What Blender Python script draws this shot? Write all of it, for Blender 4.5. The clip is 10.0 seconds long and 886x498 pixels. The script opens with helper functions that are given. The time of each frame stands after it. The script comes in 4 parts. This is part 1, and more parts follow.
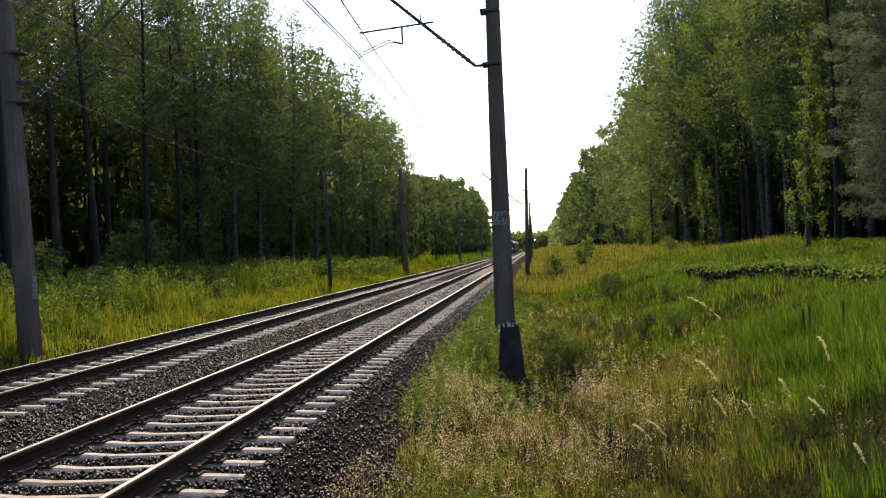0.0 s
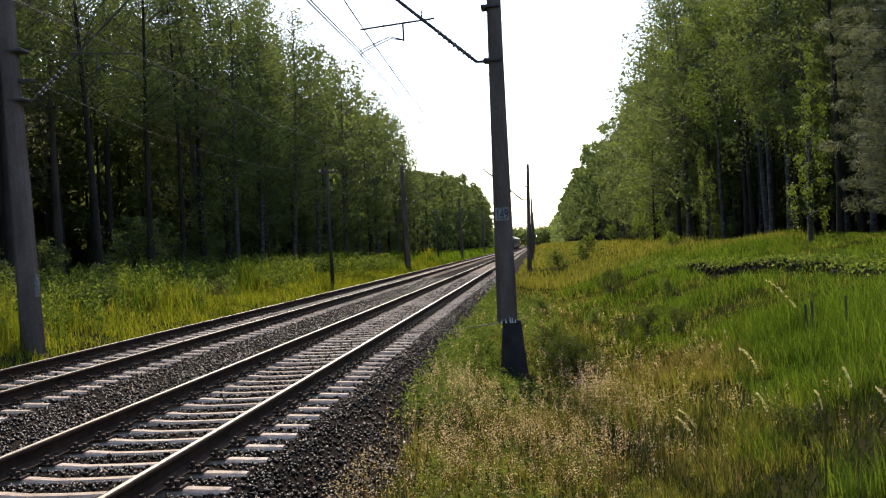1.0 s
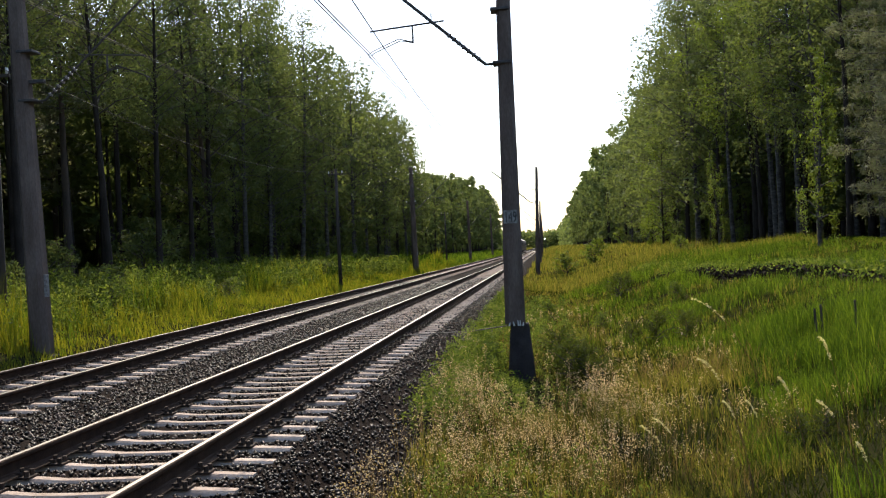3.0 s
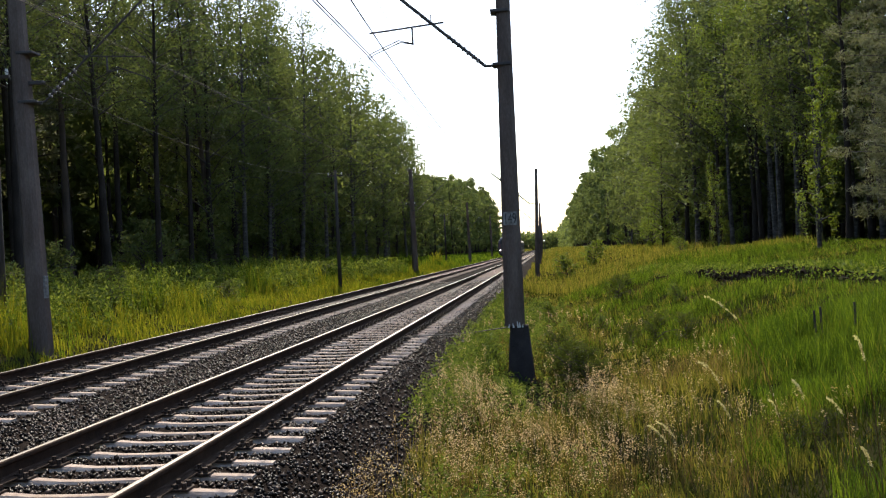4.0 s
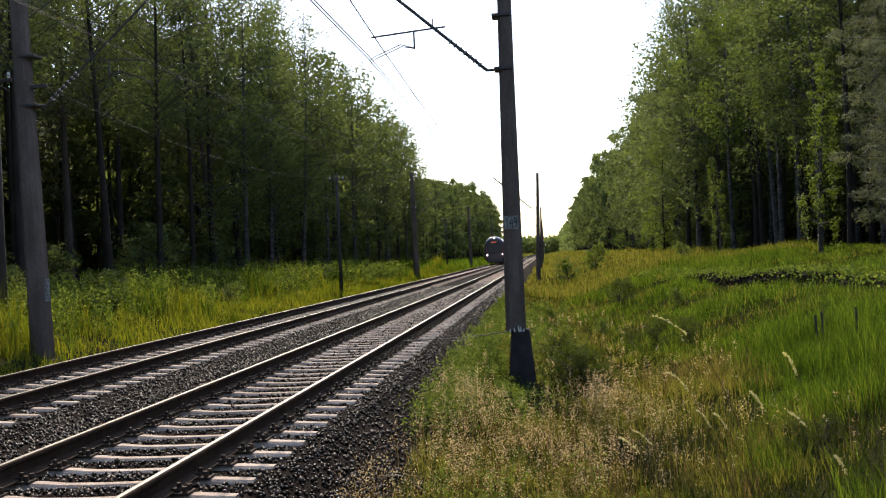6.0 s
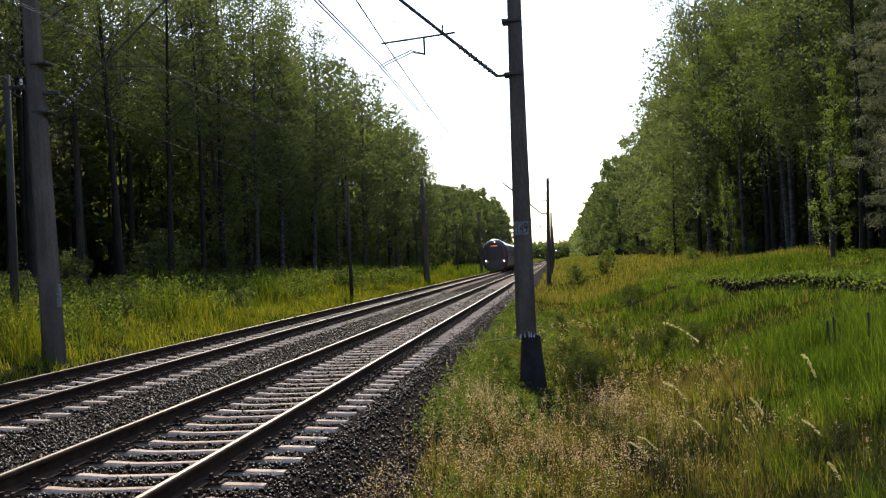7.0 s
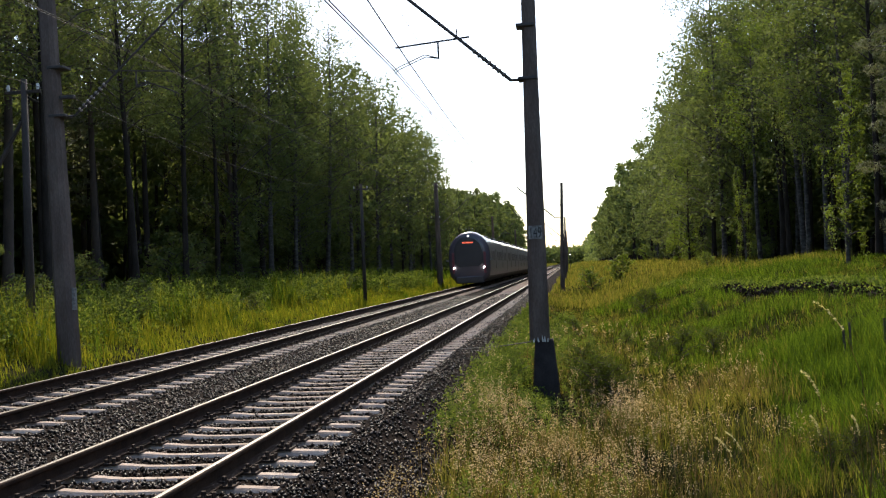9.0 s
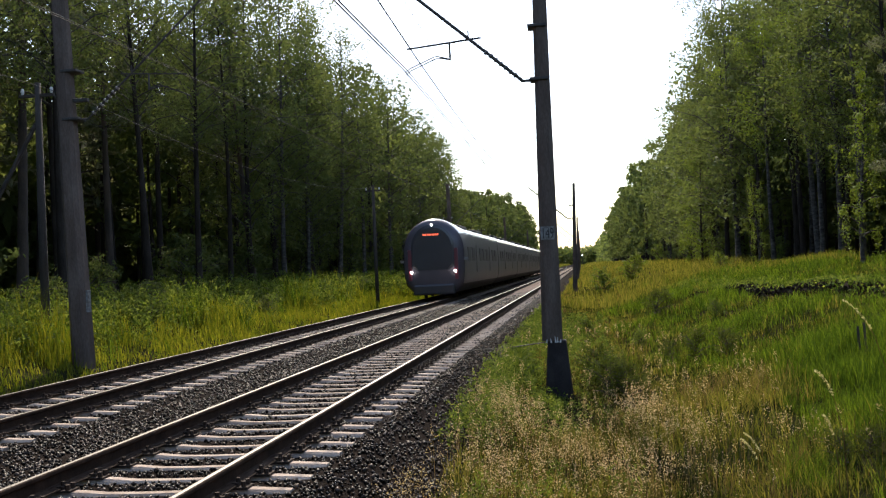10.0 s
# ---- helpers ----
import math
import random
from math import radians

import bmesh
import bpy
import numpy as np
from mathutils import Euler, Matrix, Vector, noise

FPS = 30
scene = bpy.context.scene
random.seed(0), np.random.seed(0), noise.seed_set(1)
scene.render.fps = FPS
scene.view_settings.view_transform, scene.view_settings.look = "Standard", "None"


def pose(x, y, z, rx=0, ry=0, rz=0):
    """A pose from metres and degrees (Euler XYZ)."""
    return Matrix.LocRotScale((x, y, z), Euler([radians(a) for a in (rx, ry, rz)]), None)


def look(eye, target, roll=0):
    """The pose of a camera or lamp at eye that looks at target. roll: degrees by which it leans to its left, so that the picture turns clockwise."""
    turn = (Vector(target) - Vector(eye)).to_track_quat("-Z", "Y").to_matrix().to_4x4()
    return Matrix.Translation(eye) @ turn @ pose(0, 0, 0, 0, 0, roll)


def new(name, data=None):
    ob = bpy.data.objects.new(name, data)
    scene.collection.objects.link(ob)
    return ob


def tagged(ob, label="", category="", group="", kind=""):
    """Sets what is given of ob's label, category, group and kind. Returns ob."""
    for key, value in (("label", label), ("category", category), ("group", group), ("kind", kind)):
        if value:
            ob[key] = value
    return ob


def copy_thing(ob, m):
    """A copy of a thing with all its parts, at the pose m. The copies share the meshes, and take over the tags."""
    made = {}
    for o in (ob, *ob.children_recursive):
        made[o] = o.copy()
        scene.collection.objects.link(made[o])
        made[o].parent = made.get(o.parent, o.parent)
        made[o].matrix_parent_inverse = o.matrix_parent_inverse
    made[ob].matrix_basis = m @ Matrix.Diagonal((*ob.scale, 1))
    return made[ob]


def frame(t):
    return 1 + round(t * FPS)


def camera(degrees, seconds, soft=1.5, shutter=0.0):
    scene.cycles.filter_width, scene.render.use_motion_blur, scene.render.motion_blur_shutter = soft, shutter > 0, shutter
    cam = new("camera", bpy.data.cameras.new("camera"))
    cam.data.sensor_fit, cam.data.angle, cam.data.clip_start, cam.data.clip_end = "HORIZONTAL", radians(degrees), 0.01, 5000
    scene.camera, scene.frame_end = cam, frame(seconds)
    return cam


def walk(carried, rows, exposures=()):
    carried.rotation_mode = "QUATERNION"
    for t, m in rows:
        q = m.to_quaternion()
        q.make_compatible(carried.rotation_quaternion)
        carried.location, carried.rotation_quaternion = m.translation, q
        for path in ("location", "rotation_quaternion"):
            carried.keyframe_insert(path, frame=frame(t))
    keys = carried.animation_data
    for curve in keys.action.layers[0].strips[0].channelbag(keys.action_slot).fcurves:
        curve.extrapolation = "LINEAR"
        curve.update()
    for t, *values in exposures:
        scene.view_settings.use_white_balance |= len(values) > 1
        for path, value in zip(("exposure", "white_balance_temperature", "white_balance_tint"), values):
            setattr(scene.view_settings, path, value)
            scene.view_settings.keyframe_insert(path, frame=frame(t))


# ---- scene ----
cam = camera(48.57, 10.0, soft=1.2)

# the carried camera: turn to the left, upwards, and lean to the left, in degrees
EYE = (0.0, 0.0, 1.58)
AIM = [(0.0, 5.295, 0.152, -2.905), (0.5, 5.177, -0.078, -3.287), (1.0, 5.425, -0.054, -3.152), (1.5, 5.566, -0.023, -2.973),
       (2.0, 5.8, 0.018, -2.961), (2.5, 5.888, 0.056, -2.891), (4.0, 5.869, 0.204, -2.809), (4.5, 5.86, 0.222, -2.758),
       (5.0, 5.857, 0.251, -2.737), (5.5, 5.833, 0.279, -2.701), (7.0, 6.511, 0.793, -2.739), (7.5, 6.823, 0.813, -2.697),
       (8.0, 6.866, 0.859, -2.615), (8.5, 7.049, 1.013, -2.578), (9.0, 7.289, 1.071, -2.587), (9.5, 7.502, 1.084, -2.582),
       (10.0, 7.998, 1.167, -2.795)]


def aim(turn, up, lean):
    a, b = radians(turn), radians(up)
    way = Vector((-math.sin(a) * math.cos(b), math.cos(a) * math.cos(b), math.sin(b)))
    return look(EYE, Vector(EYE) + way, lean)


walk(cam, [(t, aim(a, b, c)) for t, a, b, c in AIM], exposures=[(0, 1.1), (5.5, 1.07), (7, 0.96), (10, 0.96)])

# ---- light ----
SUN_TURN, SUN_UP = 11.5, 44.0
world = bpy.data.worlds.new("sky")
scene.world = world
world.use_nodes = True
wn = world.node_tree.nodes
sky = wn.new("ShaderNodeTexSky")
sky.sky_type = "NISHITA"
sky.sun_disc = False
sky.sun_elevation = radians(SUN_UP)
sky.sun_rotation = radians(-SUN_TURN)
sky.air_density, sky.dust_density = 1.0, 1.2
world.node_tree.links.new(sky.outputs[0], wn["Background"].inputs[0])
wn["Background"].inputs[1].default_value = 0.15
sun = new("sun", bpy.data.lights.new("sun", "SUN"))
sun.data.energy, sun.data.angle, sun.data.color = 3.0, radians(0.5), (1.0, 0.89, 0.72)
s, c = math.sin(radians(SUN_TURN)), math.cos(radians(SUN_TURN))
to_sun = Vector((-s * math.cos(radians(SUN_UP)), c * math.cos(radians(SUN_UP)), math.sin(radians(SUN_UP))))
sun.matrix_world = look(to_sun * 200, (0, 0, 0))


# ---- materials ----
def material(name, stops, scale=4.0, rough=0.8, metal=0.0, bump=0.0, bump_scale=60.0, fine=40.0, island=0.0, single=0.0,
             glow=None, leaf=0.0, spec=0.5, stretch=(1, 1, 1), glowing=(1.55, 1.4, 0.55)):
    """Noise at two scales picks the colour between the stops; island and single add a change from piece to piece."""
    m = bpy.data.materials.new(name)
    m.use_nodes = True
    nt = m.node_tree
    n, l = nt.nodes, nt.links
    p = n["Principled BSDF"]
    co = n.new("ShaderNodeTexCoord")
    mp = n.new("ShaderNodeMapping")
    mp.inputs["Scale"].default_value = stretch
    geo = n.new("ShaderNodeNewGeometry")
    l.new(geo.outputs["Position"] if not single else co.outputs["Object"], mp.inputs["Vector"])
    a = n.new("ShaderNodeTexNoise")
    a.inputs["Scale"].default_value, a.inputs["Detail"].default_value = scale, 5
    b = n.new("ShaderNodeTexNoise")
    b.inputs["Scale"].default_value, b.inputs["Detail"].default_value = fine, 3
    for t in (a, b):
        l.new(mp.outputs[0], t.inputs["Vector"])
    mix = n.new("ShaderNodeMath")
    mix.operation = "MULTIPLY_ADD"
    l.new(b.outputs["Fac"], mix.inputs[0])
    mix.inputs[1].default_value = 0.5
    l.new(a.outputs["Fac"], mix.inputs[2])
    out = mix.outputs[0]
    for amount, src in ((island, geo.outputs["Random Per Island"]), (single, n.new("ShaderNodeObjectInfo").outputs["Random"])):
        if amount:
            k = n.new("ShaderNodeMath")
            k.operation = "MULTIPLY_ADD"
            l.new(src, k.inputs[0])
            k.inputs[1].default_value = amount
            l.new(out, k.inputs[2])
            sub = n.new("ShaderNodeMath")
            sub.operation = "SUBTRACT"
            l.new(k.outputs[0], sub.inputs[0])
            sub.inputs[1].default_value = amount / 2
            out = sub.outputs[0]
    ramp = n.new("ShaderNodeValToRGB")
    e = ramp.color_ramp.elements
    while len(e) < len(stops):
        e.new(0.5)
    for i, col in enumerate(stops):
        e[i].position = 0.5 + 0.5 * (i / max(1, len(stops) - 1))
        e[i].color = (*col, 1)
    l.new(out, ramp.inputs[0])
    l.new(ramp.outputs[0], p.inputs["Base Color"])
    p.inputs["Roughness"].default_value, p.inputs["Metallic"].default_value = rough, metal
    p.inputs["Specular IOR Level"].default_value = spec
    if bump:
        bt = n.new("ShaderNodeTexNoise")
        bt.inputs["Scale"].default_value, bt.inputs["Detail"].default_value = bump_scale, 4
        l.new(mp.outputs[0], bt.inputs["Vector"])
        bp = n.new("ShaderNodeBump")
        bp.inputs["Strength"].default_value, bp.inputs["Distance"].default_value = bump, 0.02
        l.new(bt.outputs["Fac"], bp.inputs["Height"])
        l.new(bp.outputs[0], p.inputs["Normal"])
    if glow:
        p.inputs["Emission Color"].default_value, p.inputs["Emission Strength"].default_value = (*glow[:3], 1), glow[3]
    if leaf:
        tr = n.new("ShaderNodeBsdfTranslucent")
        gain = n.new("ShaderNodeMix")
        gain.data_type, gain.blend_type = "RGBA", "MULTIPLY"
        gain.inputs[0].default_value = 1.0
        l.new(ramp.outputs[0], gain.inputs[6])
        gain.inputs[7].default_value = (*glowing, 1)
        l.new(gain.outputs[2], tr.inputs["Color"])
        mx = n.new("ShaderNodeMixShader")
        mx.inputs[0].default_value = leaf
        l.new(p.outputs[0], mx.inputs[1])
        l.new(tr.outputs[0], mx.inputs[2])
        l.new(mx.outputs[0], n["Material Output"].inputs["Surface"])
    return m


M_SOIL = material("soil", [(0.012, 0.013, 0.006), (0.022, 0.022, 0.009), (0.038, 0.034, 0.015)], 0.6, 1.0, spec=0.0, bump=0.8, bump_scale=14)
M_PLOUGH = material("ploughed_soil", [(0.025, 0.018, 0.013), (0.055, 0.04, 0.027)], 3, 0.95, spec=0.05, bump=1.0, bump_scale=25, island=0.4)
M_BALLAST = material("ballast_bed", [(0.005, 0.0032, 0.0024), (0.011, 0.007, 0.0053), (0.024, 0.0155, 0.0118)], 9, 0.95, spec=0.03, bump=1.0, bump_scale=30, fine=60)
# the pale last stop paints sparse glints on a few stones
M_STONE = material("ballast_stone_painted_glints", [(0.005, 0.0033, 0.0024), (0.0088, 0.0057, 0.0042), (0.0155, 0.0101, 0.0076), (0.1, 0.069, 0.053)], 2, 0.45, spec=0.13, fine=30, island=0.66)
M_SLEEPER = material("sleeper_concrete", [(0.29, 0.208, 0.158), (0.4, 0.305, 0.24), (0.5, 0.395, 0.318)], 5, 0.85, spec=0.15, bump=0.3, single=0.25)
M_RAIL = material("rusty_rail_web", [(0.02, 0.012, 0.009), (0.04, 0.024, 0.016), (0.06, 0.036, 0.024)], 6, 0.85, bump=0.2, spec=0.1)
M_HEAD = material("polished_rail_head", [(0.2, 0.18, 0.16), (0.32, 0.295, 0.27)], 3, 0.42, metal=1.0, stretch=(8, 0.3, 1))
M_IRON = material("rusty_fastening", [(0.03, 0.022, 0.018), (0.07, 0.045, 0.03)], 20, 0.8, spec=0.15)
M_CONCRETE = material("mast_concrete", [(0.08, 0.058, 0.047), (0.122, 0.09, 0.073), (0.175, 0.134, 0.11)], 2.5, 0.9, spec=0.15, bump=0.5, bump_scale=25, stretch=(1, 1, 0.3))
M_FOOT = material("foundation_concrete", [(0.026, 0.023, 0.023), (0.058, 0.05, 0.047)], 4, 0.92, spec=0.1, bump=0.6, bump_scale=18)
M_WHITE = material("white_paint", [(0.55, 0.55, 0.53), (0.75, 0.75, 0.72)], 14, 0.8)
M_NUMBER = material("faded_white_paint", [(0.09, 0.08, 0.07), (0.2, 0.19, 0.175), (0.32, 0.31, 0.29)], 12, 0.85)
M_BLACK = material("black_paint", [(0.02, 0.02, 0.02), (0.03, 0.03, 0.03)], 14, 0.7)
M_STEEL = material("weathered_steel", [(0.05, 0.045, 0.042), (0.09, 0.08, 0.075)], 10, 0.7, spec=0.2)
M_WIRE = material("weathered_wire", [(0.03, 0.027, 0.025), (0.06, 0.053, 0.05)], 10, 0.7, spec=0.1)
M_GLASSY = material("glazed_insulator", [(0.10, 0.08, 0.07), (0.2, 0.17, 0.15)], 10, 0.3)
M_BARK = material("bark", [(0.02, 0.0155, 0.0125), (0.036, 0.028, 0.0225), (0.056, 0.044, 0.036)], 3, 0.95, spec=0.1, bump=0.8, bump_scale=14, stretch=(1, 1, 0.3))
M_BIRCH = material("birch_bark", [(0.028, 0.024, 0.021), (0.07, 0.062, 0.055), (0.16, 0.145, 0.13)], 2.5, 0.85, spec=0.1, bump=0.4, bump_scale=14, stretch=(1, 1, 2.2))
M_PINEBARK = material("pine_bark", [(0.04, 0.03, 0.024), (0.075, 0.052, 0.038), (0.11, 0.072, 0.05)], 2, 0.95, bump=0.8, bump_scale=14, stretch=(1, 1, 0.4))
M_LEAF = material("broad_leaves", [(0.058, 0.078, 0.031), (0.096, 0.124, 0.047), (0.138, 0.166, 0.064)], 0.3, 0.7, island=0.14, leaf=0.5, fine=2, spec=0.08, glowing=(1.65, 1.55, 0.9))
M_LEAF_FRESH = material("fresh_leaves", [(0.075, 0.115, 0.026), (0.12, 0.17, 0.038), (0.155, 0.215, 0.05)], 0.4, 0.6, island=0.18, leaf=0.5, fine=3, spec=0.2)
M_NEEDLE = material("pine_needles", [(0.09, 0.1, 0.06), (0.135, 0.142, 0.086), (0.18, 0.182, 0.112)], 0.4, 0.7, island=0.3, leaf=0.4, fine=3, spec=0.1, glowing=(1.4, 1.4, 1.0))
M_SHRUB = material("shrub_leaves", [(0.035, 0.052, 0.012), (0.062, 0.084, 0.02), (0.1, 0.125, 0.034)], 1.5, 0.75, island=0.4, leaf=0.4, fine=6, spec=0.05)
M_GRASS = material("meadow_grass", [(0.06, 0.076, 0.019), (0.1, 0.116, 0.03), (0.145, 0.154, 0.044), (0.19, 0.172, 0.062)], 0.35, 0.7, island=0.8, leaf=0.55, fine=2, spec=0.08)
M_GRASS_LUSH = material("lush_grass", [(0.028, 0.056, 0.009), (0.058, 0.106, 0.015), (0.108, 0.164, 0.024)], 0.4, 0.65, island=0.9, leaf=0.55, fine=2, spec=0.1)
# darker copy of the grass: the shade between tufts is in its colour
M_GRASS_SHADE = material("grass_painted_shade", [(0.022, 0.033, 0.007), (0.042, 0.056, 0.011), (0.07, 0.078, 0.018)], 0.8, 0.8, island=0.7, leaf=0.25, fine=3, spec=0.05)
M_STRAW = material("dry_grass", [(0.075, 0.058, 0.026), (0.12, 0.088, 0.046), (0.2, 0.148, 0.09)], 0.5, 0.75, island=0.7, leaf=0.4, fine=3, spec=0.08)
M_SEED = material("seed_heads", [(0.38, 0.27, 0.2), (0.54, 0.41, 0.32), (0.72, 0.6, 0.51)], 2, 0.9, island=0.7, leaf=0.35, fine=6, spec=0.05)
M_WEED = material("weed_leaves", [(0.05, 0.084, 0.02), (0.095, 0.138, 0.036), (0.155, 0.195, 0.064)], 1.5, 0.75, island=0.7, leaf=0.5, fine=6, spec=0.05)
M_TRAIN = material("grey_train_paint", [(0.135, 0.125, 0.132), (0.165, 0.155, 0.162)], 0.8, 0.45, spec=0.4, single=0.01)
# roof colour made pale to imitate the sun's glint along its shoulder
M_TRAIN_GLINT = material("roof_painted_glint", [(0.5, 0.49, 0.49), (0.6, 0.585, 0.58)], 0.8, 0.16, single=0.01)
M_TRAIN_DARK = material("dark_underframe", [(0.025, 0.024, 0.024), (0.05, 0.047, 0.045)], 2, 0.7, single=0.01)
M_TRAIN_RED = material("red_train_paint", [(0.12, 0.022, 0.034), (0.16, 0.03, 0.042)], 1, 0.35, single=0.01)
M_TRAIN_GLASS = material("tinted_glass", [(0.05, 0.046, 0.052), (0.062, 0.057, 0.064)], 1, 0.2, single=0.01)
M_TRAIN_PANE = material("dusty_side_glass", [(0.085, 0.079, 0.084), (0.11, 0.103, 0.108)], 1, 0.5, spec=0.4, single=0.01)
M_GOLD = material("yellow_green_grass", [(0.08, 0.11, 0.014), (0.135, 0.16, 0.02), (0.2, 0.205, 0.032)], 0.5, 0.7, island=0.7, leaf=0.5, fine=3, spec=0.08)
M_TRAIN_FRONT = material("dark_front_paint", [(0.085, 0.072, 0.084), (0.11, 0.094, 0.108)], 0.8, 0.25, single=0.01)
M_POST = material("dark_old_wood", [(0.03, 0.025, 0.02), (0.07, 0.055, 0.045)], 4, 0.9, bump=0.5, stretch=(1, 1, 0.2))
M_PLUME = material("pale_plume", [(0.45, 0.42, 0.34), (0.62, 0.6, 0.52)], 6, 0.9, island=0.5, leaf=0.5, fine=20)
M_LAMP = material("lit_headlight", [(0.9, 0.9, 0.9), (0.9, 0.9, 0.9)], 1, 0.3, glow=(1, 0.97, 0.92, 9), single=0.01)
M_LED = material("lit_display_red", [(0.4, 0.03, 0.02), (0.4, 0.03, 0.02)], 1, 0.4, glow=(1.0, 0.16, 0.08, 0.7), single=0.01)


# ---- building helpers ----
def part(name, bm, mat, parent=None, label="", smooth=False):
    """Links a bmesh as one mesh object, under a thing or a part."""
    me = bpy.data.meshes.new(name)
    bm.to_mesh(me)
    bm.free()
    for m in mat if isinstance(mat, (list, tuple)) else [mat]:
        me.materials.append(m)
    if smooth:
        me.shade_smooth()
    ob = new(name, me)
    ob.parent = parent
    if label:
        ob["label"] = label
    return ob


def mesh_np(name, verts, loops, sizes, mats, parent=None, smooth=False):
    """A mesh object out of arrays: corners, the faces' corner numbers in a row, and how many corners each face has."""
    me = bpy.data.meshes.new(name)
    sizes = np.asarray(sizes, np.int32)
    loops = np.asarray(loops, np.int32).ravel()
    me.vertices.add(len(verts))
    me.vertices.foreach_set("co", np.asarray(verts, np.float32).ravel())
    me.loops.add(len(loops))
    me.loops.foreach_set("vertex_index", loops)
    me.polygons.add(len(sizes))
    starts = np.concatenate([[0], np.cumsum(sizes)[:-1]]).astype(np.int32)
    me.polygons.foreach_set("loop_start", starts)
    me.update(calc_edges=True)
    me.validate()
    for m in mats if isinstance(mats, (list, tuple)) else [mats]:
        me.materials.append(m)
    if smooth:
        me.shade_smooth()
    ob = new(name, me)
    ob.parent = parent
    return ob


def box(bm, x0, x1, y0, y1, z0, z1, bevel=0.0, taper=1.0):
    """A box, its top narrowed by taper, its edges rounded by bevel."""
    cx, cy = (x0 + x1) / 2, (y0 + y1) / 2
    v = []
    for z, k in ((z0, 1.0), (z1, taper)):
        for x, y in ((x0, y0), (x1, y0), (x1, y1), (x0, y1)):
            v.append(bm.verts.new((cx + (x - cx) * k, cy + (y - cy) * k, z)))
    fs = [bm.faces.new([v[i] for i in q]) for q in ((3, 2, 1, 0), (4, 5, 6, 7), (0, 1, 5, 4), (1, 2, 6, 5), (2, 3, 7, 6), (3, 0, 4, 7))]
    if bevel:
        edges = list({e for f in fs for e in f.edges})
        bmesh.ops.bevel(bm, geom=edges, offset=bevel, segments=2, affect="EDGES", profile=0.5)
    return bm


def tube(bm, pts, radii, sides=8, cap=True):
    """A round tube along points, with a radius for each."""
    pts = [Vector(p) for p in pts]
    if not isinstance(radii, (list, tuple)):
        radii = [radii] * len(pts)
    rings = []
    for i, p in enumerate(pts):
        d = (pts[min(i + 1, len(pts) - 1)] - pts[max(i - 1, 0)]).normalized()
        ref = Vector((0, 0, 1)) if abs(d.z) < 0.9 else Vector((1, 0, 0))
        u = d.cross(ref).normalized()
        w = d.cross(u)
        rings.append([bm.verts.new(p + radii[i] * (math.cos(2 * math.pi * k / sides) * u + math.sin(2 * math.pi * k / sides) * w)) for k in range(sides)])
    for a, b in zip(rings, rings[1:]):
        for k in range(sides):
            bm.faces.new((a[k], a[(k + 1) % sides], b[(k + 1) % sides], b[k]))
    if cap:
        bm.faces.new(rings[0][::-1])
        bm.faces.new(rings[-1])
    return bm


def thing(name, label, category, group="", at=(0, 0, 0), kind=""):
    ob = new(name)
    ob.empty_display_size = 0.2
    ob.location = at
    return tagged(ob, label, category, group, kind)


# ---- ground ----
NEAR_X, FAR_X = -3.86, -7.958
PROFILE_X = [-400, -45, -30, -20, -15, -12.5, -11.2, -10.6, -10.2, -9.9, -1.9, -1.55, -0.6, 1.0, 3.0, 5.0, 7.0, 10.0, 14.0, 25.0, 400]
PROFILE_Z = [1.0, 0.9, 0.7, 0.45, 0.2, 0.0, -0.2, -0.45, -0.7, -0.9, -0.9, -0.68, -1.1, -1.05, -0.75, -0.25, 0.2, 0.6, 0.95, 1.2, 1.5]


def ground_z(x, y):
    x, y = np.asarray(x, float), np.asarray(y, float)
    z = np.interp(x, PROFILE_X, PROFILE_Z)
    lumps = 0.13 * np.sin(x * 0.9 + 1.3 * np.sin(y * 0.23)) * np.sin(y * 0.41 + 0.7) + 0.05 * np.sin(x * 2.3 + y * 1.1) * np.sin(y * 0.9)
    away = np.clip((np.abs(x - (-5.9)) - 4.6) / 2.0, 0, 1)
    # the bank on which the viewer stands
    bank = 0.95 * np.clip((6.5 - y) / 3.5, 0, 1) * np.clip((x + 1.7) / 1.2, 0, 1) * np.clip((14 - x) / 10, 0, 1)
    return z + lumps * away + bank


def build_ground():
    xs = np.unique(np.concatenate([np.linspace(-400, -45, 8), np.linspace(-45, -12, 23), np.linspace(-12, 15, 91), np.linspace(15, 45, 13), np.linspace(45, 400, 8)]))
    ys = np.unique(np.concatenate([np.linspace(-200, 0, 11), np.linspace(0, 60, 121), np.linspace(60, 200, 71), np.linspace(200, 1500, 53)]))
    gx, gy = np.meshgrid(xs, ys)
    v = np.stack([gx, gy, ground_z(gx, gy)], -1).reshape(-1, 3)
    nx = len(xs)
    i = (np.arange(len(ys) - 1)[:, None] * nx + np.arange(nx - 1)[None, :]).ravel()
    q = np.stack([i, i + 1, i + nx + 1, i + nx], -1)
    ob = mesh_np("ground", v, q, np.full(len(q), 4), M_SOIL, smooth=True)
    tagged(ob, "grassy dark soil falling into a shallow ditch beside the line", "ground", kind="structure")


build_ground()

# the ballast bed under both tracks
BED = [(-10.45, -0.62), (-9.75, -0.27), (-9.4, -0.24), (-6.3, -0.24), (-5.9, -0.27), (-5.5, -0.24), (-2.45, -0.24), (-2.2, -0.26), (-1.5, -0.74)]


